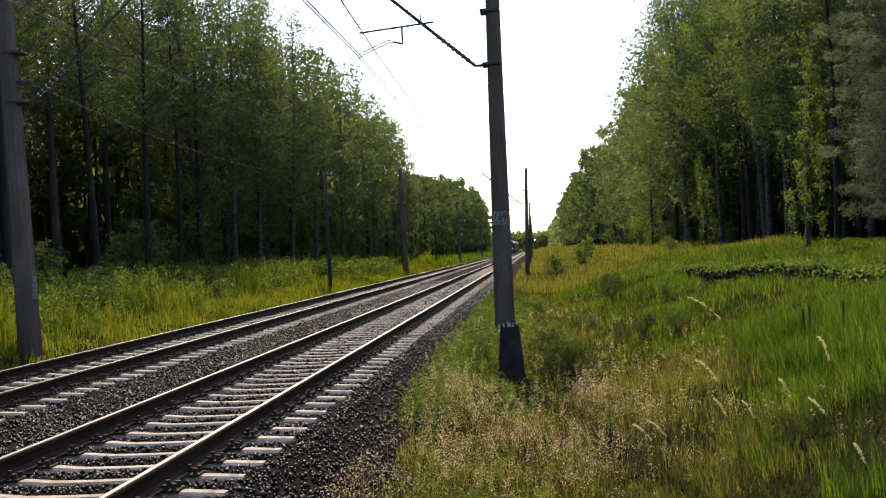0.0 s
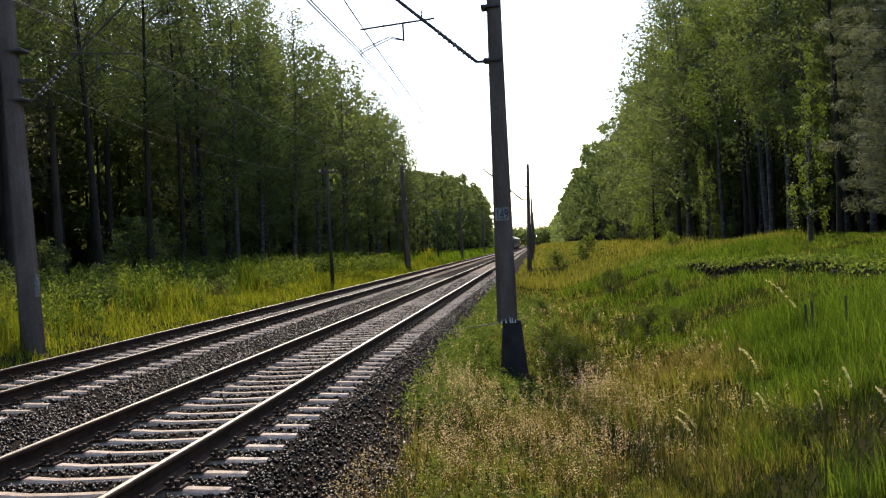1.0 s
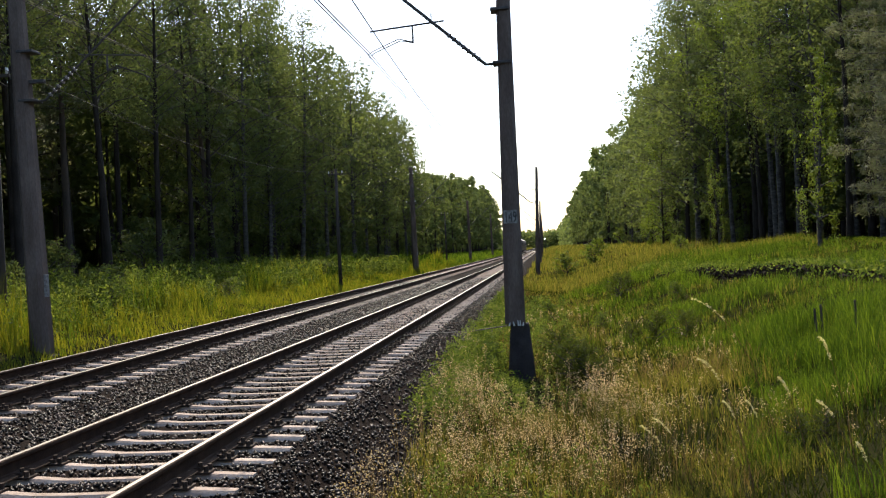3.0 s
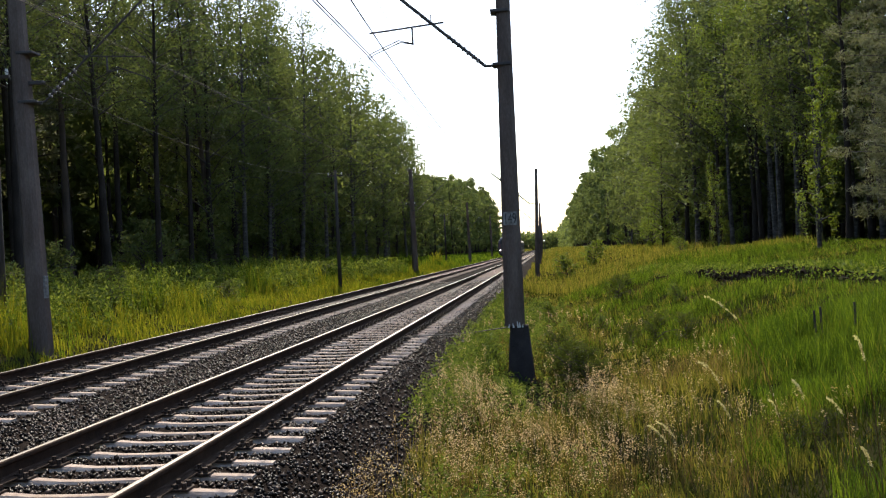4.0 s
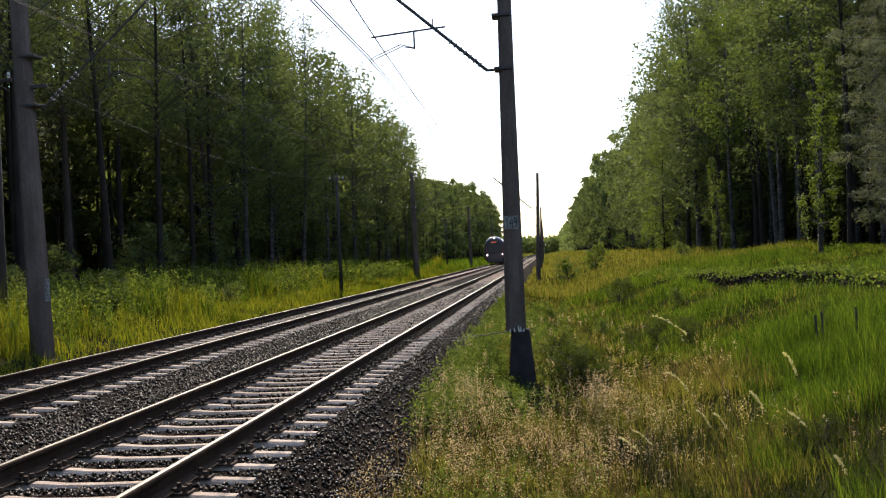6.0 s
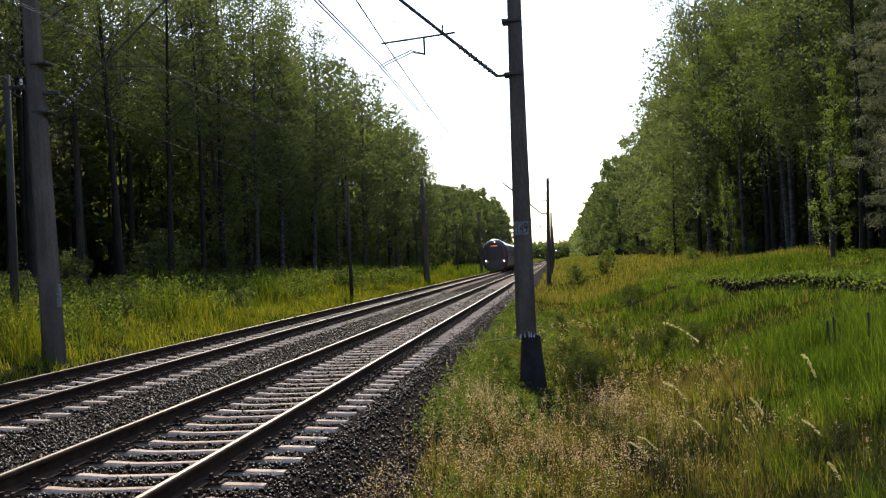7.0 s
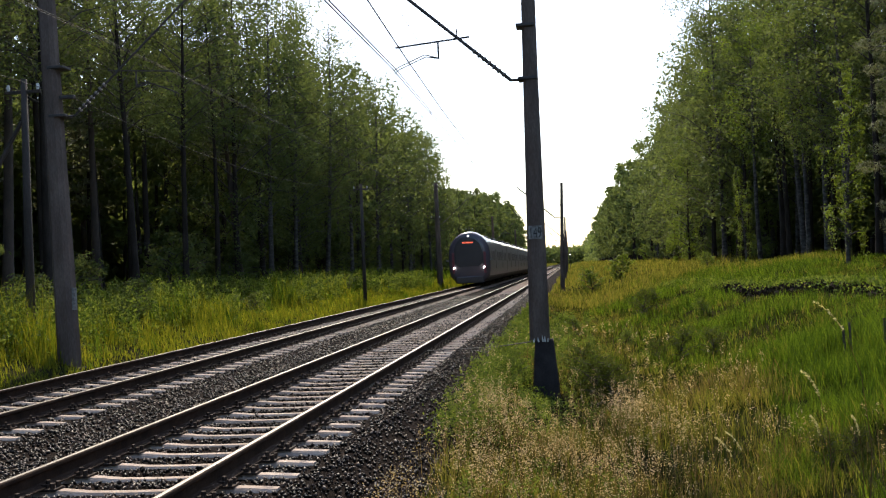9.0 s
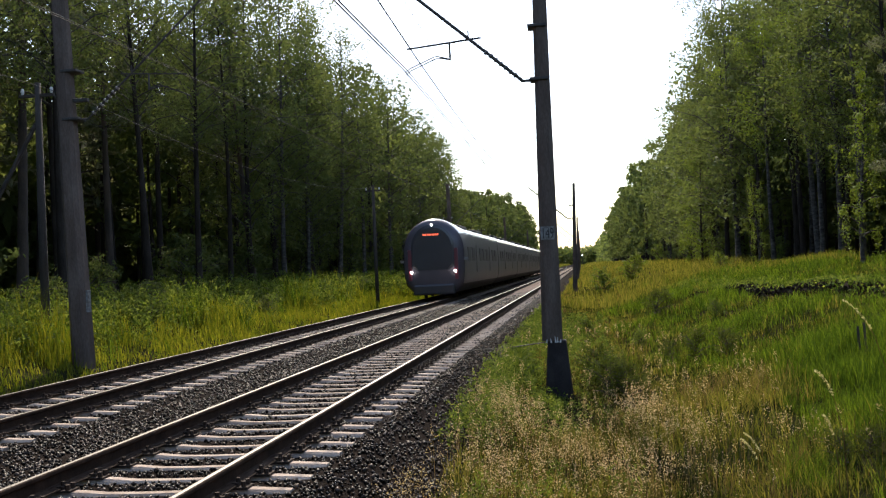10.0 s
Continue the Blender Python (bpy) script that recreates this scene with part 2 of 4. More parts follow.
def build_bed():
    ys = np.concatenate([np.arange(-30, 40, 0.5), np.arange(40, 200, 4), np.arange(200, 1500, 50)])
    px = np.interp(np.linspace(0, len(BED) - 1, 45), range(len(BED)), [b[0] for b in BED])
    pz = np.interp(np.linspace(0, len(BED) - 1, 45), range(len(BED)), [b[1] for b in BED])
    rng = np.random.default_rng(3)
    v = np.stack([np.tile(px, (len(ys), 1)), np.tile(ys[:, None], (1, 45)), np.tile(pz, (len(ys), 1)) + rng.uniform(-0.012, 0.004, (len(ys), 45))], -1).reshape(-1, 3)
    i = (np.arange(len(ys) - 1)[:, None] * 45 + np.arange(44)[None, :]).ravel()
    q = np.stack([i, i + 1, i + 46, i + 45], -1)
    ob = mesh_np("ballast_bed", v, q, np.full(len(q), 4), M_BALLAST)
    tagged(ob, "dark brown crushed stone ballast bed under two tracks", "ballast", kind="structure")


build_bed()


# ---- tracks ----
SPACING, FIRST = 0.543, 7.529 - 0.543 * 40
RAIL_HALF = [(0.0, -0.18), (0.075, -0.18), (0.075, -0.168), (0.02, -0.15), (0.009, -0.135), (0.009, -0.055), (0.034, -0.04), (0.0375, -0.032), (0.0375, -0.012), (0.033, -0.003), (0.02, 0.0)]
HEAD_HALF = [(0.02, 0.0), (0.0, 0.0005)]


def strip(bm, prof, ys, mat_index=0):
    rows = [[bm.verts.new((x, y, z)) for x, z in prof] for y in ys]
    for a, b in zip(rows, rows[1:]):
        for k in range(len(prof) - 1):
            f = bm.faces.new((a[k], a[k + 1], b[k + 1], b[k]))
            f.material_index = mat_index


def build_rail(parent, x):
    bm = bmesh.new()
    ys = [-30, 0, 20, 60, 150, 400, 1400]
    left = [(-a, b) for a, b in RAIL_HALF]
    strip(bm, left + [], ys, 0)
    strip(bm, RAIL_HALF, ys, 0)
    strip(bm, [(-a, b) for a, b in HEAD_HALF] + HEAD_HALF[::-1][1:], ys, 1)
    bmesh.ops.recalc_face_normals(bm, faces=bm.faces)
    ob = part("rail", bm, [M_RAIL, M_HEAD], parent, "rusty steel rail with a polished running head")
    ob.location = (x, 0, 0)


def sleeper_bm():
    """Concrete sleeper, 2.7 m, high under the rails and dished between them."""
    bm = bmesh.new()
    st = [(-1.35, -0.215, 0.125), (-1.05, -0.2, 0.135), (-0.795, -0.192, 0.135), (-0.55, -0.198, 0.13), (-0.32, -0.218, 0.12), (0.0, -0.222, 0.115),
          (0.32, -0.218, 0.12), (0.55, -0.198, 0.13), (0.795, -0.192, 0.135), (1.05, -0.2, 0.135), (1.35, -0.215, 0.125)]
    rings = []
    for x, z, w in st:
        rings.append([bm.verts.new(p) for p in ((x, -w - 0.02, z - 0.12), (x, -w * 0.56, z - 0.02), (x, -w * 0.38, z), (x, w * 0.38, z), (x, w * 0.56, z - 0.02), (x, w + 0.02, z - 0.12))])
    for a, b in zip(rings, rings[1:]):
        for k in range(5):
            bm.faces.new((a[k], b[k], b[k + 1], a[k + 1]))
    bm.faces.new(rings[0])
    bm.faces.new(rings[-1][::-1])
    bmesh.ops.recalc_face_normals(bm, faces=bm.faces)
    return bm


def fastening_bm():
    """Base plate with two bolts and clamps on each side of a rail."""
    bm = bmesh.new()
    box(bm, -0.19, 0.19, -0.085, 0.085, -0.195, -0.176)
    for sx in (-1, 1):
        box(bm, sx * 0.07 - 0.03, sx * 0.07 + 0.03, -0.05, 0.05, -0.177, -0.145)
        tube(bm, [(sx * 0.085, 0, -0.15), (sx * 0.085, 0, -0.11)], 0.02, 6)
        tube(bm, [(sx * 0.15, 0.05, -0.18), (sx * 0.15, 0.05, -0.13)], 0.022, 6)
        tube(bm, [(sx * 0.15, -0.05, -0.18), (sx * 0.15, -0.05, -0.13)], 0.022, 6)
    return bm


def build_track(x, label, count, shift):
    t = thing("railway_track", label, "railway track", "parallel tracks", (x, 0, 0), "structure")
    build_rail(t, -0.795)
    build_rail(t, 0.795)
    sl = fa = None
    rng = random.Random(int(x * 10))
    for i in range(count):
        y = FIRST + shift + i * SPACING
        if sl is None:
            sl = part("sleeper", sleeper_bm(), M_SLEEPER, t, "pale weathered concrete sleeper")
            fa = part("fastening", fastening_bm(), M_IRON, sl, "rusty bolted rail fastening")
            fa.location = (-0.795, 0, 0)
            s = sl
        else:
            s = new("sleeper", sl.data)
            s.parent = t
            s["label"] = "pale weathered concrete sleeper"
        for fx in ((0.795,) if i == 0 else (-0.795, 0.795)):
            f = new("fastening", fa.data)
            f.parent, f.location = s, (fx, 0, 0)
        s.location = (rng.uniform(-0.015, 0.015), y + rng.uniform(-0.012, 0.012), rng.uniform(-0.006, 0.004))
        s.rotation_euler = (0, 0, rng.uniform(-0.008, 0.008))
    # the sleepers farther off, in one piece
    bm = bmesh.new()
    for i in range(count, 720):
        y = FIRST + shift + i * SPACING
        box(bm, -1.35, 1.35, -0.1, 0.1, -0.3, -0.2)
    me_y = [FIRST + shift + i * SPACING for i in range(count, 720)]
    bm.verts.ensure_lookup_table()
    for k, v in enumerate(bm.verts):
        v.co.y += me_y[k // 8]
    far = part("far_sleepers", bm, M_SLEEPER, t)
    far["kind"] = "stuff"
    return t


build_track(NEAR_X, "broad gauge track on pale concrete sleepers in dark ballast", 146, 0.0)
build_track(FAR_X, "farther track with polished rails on concrete sleepers", 136, 0.2)


def build_stones():
    """Loose ballast stones, small lumps of eight faces."""
    rng = np.random.default_rng(5)
    base = np.array([(1, 0, 0), (-1, 0, 0), (0, 1, 0), (0, -1, 0), (0, 0, 1), (0, 0, -1)], float)
    tri = np.array([(0, 2, 4), (2, 1, 4), (1, 3, 4), (3, 0, 4), (2, 0, 5), (1, 2, 5), (3, 1, 5), (0, 3, 5)])
    n = 78000
    y = 5.5 + 54 * rng.random(n) ** 2.4
    x = rng.uniform(-10.2, -1.35, n)
    keep = np.ones(n, bool)
    for c in (NEAR_X, FAR_X):
        near = np.abs(x - c) < 1.38
        ph = ((y - FIRST - (0.2 if c == FAR_X else 0)) / SPACING) % 1.0
        keep &= ~(near & ((ph < 0.22) | (ph > 0.78)))
        keep &= ~(np.abs(np.abs(x - c) - 0.795) < 0.09)
    x, y = x[keep], y[keep]
    n = len(x)
    z = np.interp(x, [b[0] for b in BED], [b[1] for b in BED])
    r = rng.uniform(0.012, 0.027, n) * (1 + 0.016 * y)
    a = rng.uniform(0, 2 * np.pi, n)
    p = base[None] * rng.uniform(0.6, 1.25, (n, 6, 1)) + rng.uniform(-0.25, 0.25, (n, 6, 3))
    p *= r[:, None, None]
    ca, sa = np.cos(a)[:, None], np.sin(a)[:, None]
    tilt = rng.uniform(-0.9, 0.9, n)[:, None]
    px, py, pz = p[..., 0], p[..., 1], p[..., 2]
    py, pz = py * np.cos(tilt) - pz * np.sin(tilt), py * np.sin(tilt) + pz * np.cos(tilt)
    q = np.stack([px * ca - py * sa, px * sa + py * ca, pz], -1)
    q += np.stack([x, y, z + r * 0.35], -1)[:, None]
    f = (np.arange(n)[:, None, None] * 6 + tri[None]).reshape(-1, 3)
    ob = mesh_np("ballast_stones", q.reshape(-1, 3), f, np.full(len(f), 3), M_STONE)
    tagged(ob, "loose dark brown crushed ballast stones", "ballast stones", kind="stuff")


build_stones()


# ---- trees ----
M_LIMB = material("dark_limb_bark", [(0.035, 0.03, 0.025), (0.07, 0.06, 0.05)], 3, 0.95)


def leaf_mesh(name, centres, size, rng, mat, parent=None, droop=0.0, ratio=0.6, facing=None):
    """Many small leaf pieces, each a lozenge turned at random, or roughly square to the given directions."""
    n = len(centres)
    if facing is None:
        u = rng.normal(size=(n, 3))
        u[:, 2] -= droop
    else:
        f = facing + rng.normal(size=(n, 3)) * 0.35
        u = np.cross(f, rng.normal(size=(n, 3)))
    u /= np.linalg.norm(u, axis=1)[:, None]
    w = np.cross(u, rng.normal(size=(n, 3)) if facing is None else f)
    w /= np.linalg.norm(w, axis=1)[:, None]
    if facing is not None:
        # the upper side of each leaf looks out of its clump
        w *= np.sign((np.cross(w, u) * facing).sum(1))[:, None]
    s = (size * rng.uniform(0.55, 1.35, n))[:, None]
    u, w = u * s, w * s * ratio
    v = np.stack([centres - u, centres + w * 0.6 - u * 0.2, centres + u, centres - w * 0.6 - u * 0.1], 1).reshape(-1, 3)
    ob = mesh_np(name, v, np.arange(4 * n), np.full(n, 4), mat, parent, facing is not None)
    if facing is not None:
        d = facing + rng.normal(size=(n, 3)) * 0.25
        d /= np.linalg.norm(d, axis=1)[:, None]
        ob.data.normals_split_custom_set_from_vertices(np.repeat(d, 4, 0).tolist())
    return ob


def trunk_bm(h, r, rng, limbs, bend=0.3, lowest=0.3):
    """A tapered trunk with limbs; returns the bmesh and the limb tips."""
    bm = bmesh.new()
    ph = rng.uniform(0, 6.28)
    def mid(k):
        return Vector((bend * math.sin(ph + 2.2 * k) * k, bend * math.cos(ph * 1.7 + 1.8 * k) * k, h * k))
    ks = [0, 0.03, 0.1, 0.25, 0.45, 0.65, 0.85, 1.0]
    tube(bm, [mid(k) - Vector((0, 0, 0.4 if k == 0 else 0)) for k in ks], [r * 1.35, r * 1.1] + [r * (1.02 - 0.92 * k) for k in ks[2:]], 7)
    tips = []
    for i in range(limbs):
        k = lowest + (0.97 - lowest) * (i + rng.random()) / limbs
        a = i * 2.4 + rng.uniform(-0.5, 0.5)
        tips.append((k, a, mid(k)))
    return bm, tips, mid


def broad_tree(kind, h, crown_low, spread, leaves, size, bark, leaf, seed, label, droop=0.4, limbs=34, lobe=0.2):
    """Trunk, rising limbs and a crown of leaf clumps of uneven size with gaps; droop makes hanging strands."""
    rng = np.random.default_rng(seed)
    t = thing("tree", label, "tree")
    bm, tips, mid = trunk_bm(h * 0.96, h * 0.0075 + 0.03, rng, limbs, 0.45, crown_low)
    pts, faces = [], []
    for f in bm.faces:
        f.material_index = 0
    stem = len(bm.faces)
    per = leaves // limbs
    for k, a, base in tips:
        q = (k - crown_low) / (1 - crown_low)
        reach = spread * (0.4 + 0.8 * math.sin(math.pi * min(1, q * 0.8 + 0.16))) * rng.uniform(0.45, 1.25)
        rise = reach * rng.uniform(0.2, 0.75)
        tip = base + Vector((math.cos(a) * reach, math.sin(a) * reach, rise))
        midp = base.lerp(tip, 0.5) + Vector((0, 0, 0.12 * reach))
        r0 = 0.02 + 0.045 * (1 - k)
        tube(bm, [base, midp, tip], [r0, r0 * 0.6, 0.012], 4, False)
        m = 4
        al = 0.4 + 0.6 * rng.random(m)
        hub = np.array(base)[None] + (np.array(tip) - np.array(base))[None] * al[:, None]
        hub += rng.normal(size=(m, 3)) * np.array([0.3, 0.3, 0.22]) * spread * 0.3
        share = rng.dirichlet(np.full(m, 2.0))
        for hpos, sh in zip(hub, share):
            # a billow of leaves: most of them near its surface, facing outwards
            n1 = max(6, int(per * sh))
            d = rng.normal(size=(n1, 3))
            d /= np.linalg.norm(d, axis=1)[:, None]
            rad = lobe * spread * (sh * m) ** 0.45 * np.clip(1 - np.abs(rng.normal(size=n1)) * 0.22, 0.1, 1) * (1 + 0.25 * np.sin(5 * d[:, 0] + 3 * hpos[2]) * np.sin(4 * d[:, 1] + hpos[0]))
            c = hpos[None] + d * rad[:, None] * np.array([1.0, 1.0, 0.75])
            c[:, 2] -= (rng.random(n1) ** 2) * droop * 1.5 * (d[:, 2] < 0.2)
            pts.append(c)
            faces.append(d)
    bm.faces.ensure_lookup_table()
    for f in bm.faces[stem:]:
        f.material_index = 1
    part("trunk", bm, [bark, M_LIMB], t, smooth=True)
    leaf_mesh("crown", np.concatenate(pts), size, rng, leaf, t, droop, 0.8, np.concatenate(faces))
    return t


def pine_tree(h, crown_low, spread, leaves, size, seed, label, layers=16, ratio=0.35):
    rng = np.random.default_rng(seed)
    t = thing("pine_tree", label, "pine tree")
    bm, _, mid = trunk_bm(h, h * 0.009 + 0.05, rng, 0, 0.2)
    pts, faces = [], []
    stem = len(bm.faces)
    for i in range(layers):
        k = crown_low + (0.985 - crown_low) * i / (layers - 1)
        q = (k - crown_low) / (1 - crown_low)
        for j in range(5):
            a = j * 1.2566 + i * 0.7 + rng.uniform(-0.3, 0.3)
            reach = spread * (1.0 - 0.75 * q ** 1.3) * (0.55 + 0.45 * min(1, q * 5 + 0.4)) * rng.uniform(0.7, 1.1)
            base = mid(k)
            tip = base + Vector((math.cos(a) * reach, math.sin(a) * reach, reach * (0.05 + 0.35 * q)))
            tube(bm, [base, tip], [0.04 * (1.2 - q), 0.01], 4, False)
            n = leaves // (layers * 10)
            for at, rad in ((0.55, 0.6), (0.95, 0.5)):
                d = rng.normal(size=(n, 3))
                d /= np.linalg.norm(d, axis=1)[:, None]
                hub = np.array(base.lerp(tip, at))
                r1 = rad * (0.6 + 0.16 * spread) * (1.1 - 0.4 * q) * rng.uniform(0.75, 1.25)
                pts.append(hub[None] + d * np.array([1.15, 1.15, 0.6]) * r1 * np.clip(1 - np.abs(rng.normal(size=n)) * 0.25, 0.1, 1)[:, None])
                faces.append(d + np.array([0, 0, 0.3]))
    bm.faces.ensure_lookup_table()
    for f in bm.faces[stem:]:
        f.material_index = 1
    part("trunk", bm, [M_PINEBARK, M_LIMB], t, smooth=True)
    leaf_mesh("crown", np.concatenate(pts), size, rng, M_NEEDLE, t, -0.2, ratio, np.concatenate(faces))
    return t


def plant(proto, x, y, scale, turn, group, tx=0.0, ty=0.0):
    z = float(ground_z(x, y))
    ob = copy_thing(proto, Matrix.LocRotScale((x, y, z), Euler((tx, ty, turn)), None))
    ob.scale = (scale, scale, scale)
    ob["group"] = group
    return ob


P_BIRCH = broad_tree("birch", 22, 0.25, 3.4, 9500, 0.095, M_BIRCH, M_LEAF, 11, "tall birch with pale trunk and drooping green crown", 1.0, 44)
P_ALDER = broad_tree("alder", 22, 0.14, 3.6, 8800, 0.105, M_BARK, M_LEAF, 12, "tall broadleaved tree with a dense dark green crown", 0.3, 52)
P_EDGE = broad_tree("edge", 15, 0.04, 2.4, 8500, 0.09, M_BARK, M_LEAF_FRESH, 13, "leafy tree at the forest edge, green down to the ground", 0.5, 50)
P_THIN = broad_tree("thin", 21, 0.5, 2.8, 4200, 0.125, M_BARK, M_LEAF, 14, "slender forest tree with a bare trunk and small crown", 0.4, 30)
P_PINE = pine_tree(23, 0.45, 3.0, 5000, 0.22, 15, "tall pine with bare trunk and dark needle crown")
P_PINE_LOW = pine_tree(24, 0.06, 3.5, 46000, 0.17, 16, "broad pine with needle branches down to the ground", 28, 0.14)
P_NEAR = broad_tree("near", 23, 0.4, 3.2, 13000, 0.075, M_BARK, M_LEAF, 35, "tall slender tree with a bare dark trunk and fine leaves", 0.5, 56, 0.24)
P_BIRCH_FRESH = broad_tree("birch", 19, 0.45, 2.6, 8500, 0.08, M_BIRCH, M_LEAF_FRESH, 33, "tall birch with a bright fresh green crown", 0.9, 34)
P_SAPLING = broad_tree("sapling", 10, 0.12, 1.0, 5200, 0.058, M_BIRCH, M_LEAF_FRESH, 19, "slender young birch with bright fresh leaves", 0.9, 30)
P_BUSH = broad_tree("bush", 3.2, 0.03, 1.5, 1700, 0.11, M_BARK, M_LEAF, 20, "dense green bush at the forest edge", 0.2, 26)
P_BUSH_FRESH = broad_tree("bush", 2.6, 0.03, 1.3, 1600, 0.1, M_BARK, M_LEAF_FRESH, 22, "bright green bush at the meadow edge", 0.2, 24)
P_SHRUB = broad_tree("bush", 3.2, 0.02, 1.6, 2600, 0.085, M_BARK, M_SHRUB, 24, "low dark green shrub in the meadow grass, some standing in for shade", 0.2, 30)
F_BROAD = broad_tree("far", 20, 0.06, 3.5, 1300, 0.37, M_BARK, M_LEAF, 17, "broadleaved tree in full green leaf deep in the forest", 0.3, 17)
M_BROAD = broad_tree("mid", 22, 0.1, 3.6, 2500, 0.22, M_BARK, M_LEAF, 27, "tall broadleaved tree in dense summer leaf", 0.3, 46)
M_BIRCHY = broad_tree("mid", 22, 0.2, 3.3, 2300, 0.21, M_BIRCH, M_LEAF, 28, "tall birch farther along the forest edge", 0.8, 40)
F_PINE = pine_tree(21, 0.3, 2.9, 1700, 0.4, 18, "distant dark green pine", 14)
for ob in (P_BUSH, P_BUSH_FRESH, P_SHRUB):
    ob.name = "bush"
    ob["category"] = "bush"


FAR = []


def left_height(y):
    """Height of the wood beyond the far track, in metres: tall old trees, then younger growth that rises again."""
    return float(np.interp(y, [0, 150, 154, 176, 200, 244, 309, 374, 410, 440], [22, 22, 15.5, 17, 19, 21.5, 24, 24, 19, 11]))


def plant_forest():
    r = random.Random(21)
    used = set()
    def put(p, x, y, s, g):
        a = r.uniform(0, 6.28)
        if p not in used:
            used.add(p)
            p.matrix_basis = Matrix.LocRotScale((x, y, float(ground_z(x, y))), Euler((0, 0, a)), (s, s, s))
            p["group"] = g
        else:
            plant(p, x, y, s, a, g, r.gauss(0, 0.02), r.gauss(0, 0.02))
    L, R = "forest beyond the far track", "forest beside the meadow"
    # beyond the far track
    for row, (x0, step) in enumerate(((-20.5, 5.0), (-24, 4.6), (-28, 3.8), (-32.5, 4.0))):
        y = 12 + r.random() * 3
        while y < 153:
            k = r.random()
            if row > 1:
                p = P_THIN if y < 60 and k < 0.7 else F_BROAD if k < 0.6 else P_THIN if k < 0.8 else F_PINE
            elif y < 56:
                p = P_NEAR if k < 0.78 else P_PINE
            else:
                p = P_ALDER if k < 0.45 else P_BIRCH if k < 0.82 else P_THIN if k < 0.9 else P_PINE
                if y > 80:
                    p = M_BROAD if k < 0.5 else M_BIRCHY
            put(p, x0 + r.uniform(-1.3, 1.3), y, r.uniform(0.86, 1.06) * left_height(y) / 22, L)
            y += step * r.uniform(0.55, 1.45)
    for row, x0 in enumerate((-20.5, -25)):
        y = 156.0
        while y < 440:
            FAR.append((x0 + r.uniform(-1.5, 1.5), y, r.uniform(0.84, 1.0) * (left_height(y) - 1) / 20, r.uniform(0, 6.28)))
            y += 5.0 * r.uniform(0.6, 1.4)
    for x, y, s in ((-20.8, 60, 1.05), (-21.4, 67, 1.08), (-20.6, 74, 1.06), (-22.6, 79, 1.08), (-22, 88, 1.05)):
        put(P_ALDER, x, y, s, L)
    for x, y, s in ((-19.6, 100, 1.0), (-19.4, 119, 1.0), (-19.3, 137, 0.97), (-19.4, 147, 1.0)):
        put(P_BIRCH, x, y, s, L)
    y = 18.0
    while y < 160:
        put(P_BUSH, -21.5 + r.uniform(-2.5, 0.8), y, r.uniform(0.6, 1.3), L)
        y += r.uniform(2.0, 7.0)
    # beside the meadow
    put(P_PINE_LOW, 15.9, 43.5, 1.0, R)
    put(P_PINE_LOW, 19.5, 50.0, 1.05, R)
    put(P_EDGE, 12.6, 106, 0.95, R)
    put(P_ALDER, 14.0, 98, 1.2, R)
    put(P_BIRCH, 13.8, 90, 1.22, R)
    put(P_ALDER, 15.6, 92, 1.22, R)
    put(P_ALDER, 15.0, 105, 1.15, R)
    put(M_BROAD, 15.5, 118, 1.1, R)
    put(P_SAPLING, 13.1, 48.5, 1.0, R)
    put(P_SAPLING, 13.0, 75, 0.75, R)
    put(P_BIRCH_FRESH, 15.4, 66, 0.95, R)
    put(P_BIRCH_FRESH, 14.6, 78, 1.05, R)
    for row, (x0, step) in enumerate(((16.0, 5.2), (19.5, 4.8), (23.5, 4.4), (28, 4.6))):
        y = 34 + r.random() * 3 + (18 if row == 0 else 14 if row == 1 else 0)
        while y < 190:
            k = r.random()
            if row > 1:
                p = F_BROAD if k < 0.85 else P_THIN
            else:
                p = P_NEAR if k < 0.6 else P_BIRCH if k < 0.9 else P_THIN
                if y > 85:
                    p = M_BROAD if k < 0.6 else M_BIRCHY
            put(p, x0 + r.uniform(-1.2, 1.2), y, r.uniform(0.95, 1.18), R)
            y += step * r.uniform(0.6, 1.4)
    for row, x0 in enumerate((15.2, 19.5)):
        y = 190.0
        while y < 460:
            FAR.append((x0 + r.uniform(-1.4, 1.4), y, r.uniform(0.9, 1.2), r.uniform(0, 6.28)))
            y += 5.0 * r.uniform(0.6, 1.4)
    y = 80.0
    while y < 190:
        put(P_BUSH if r.random() < 0.75 else P_BUSH_FRESH, 15.4 + r.uniform(-1.0, 2.5), y, r.uniform(0.35, 0.8 if y < 90 else 1.2), R)
        y += r.uniform(2.4, 6.0)
    put(P_BUSH_FRESH, 12.6, 117, 1.3, R)
    put(P_BUSH_FRESH, 9.5, 70, 0.5, R)
    put(P_BUSH_FRESH, 4.6, 92, 0.9, R)
    put(P_BUSH_FRESH, 1.6, 76, 0.7, R)
    D = "low shrubs in the meadow"
    # those by the near mast and at y 11-12 stand in for shade
    for x, y, s in ((2.6, 24.2, 0.24), (3.2, 23.4, 0.2), (2.1, 25.0, 0.17), (2.7, 11.2, 0.12), (3.1, 11.6, 0.1), (0.2, 20.9, 0.26), (0.55, 20.2, 0.22), (2.9, 40, 0.35), (0.72, 19.1, 0.21), (0.4, 19.5, 0.24), (0.95, 18.6, 0.15)):
        put(P_SHRUB, x, y, s, D)
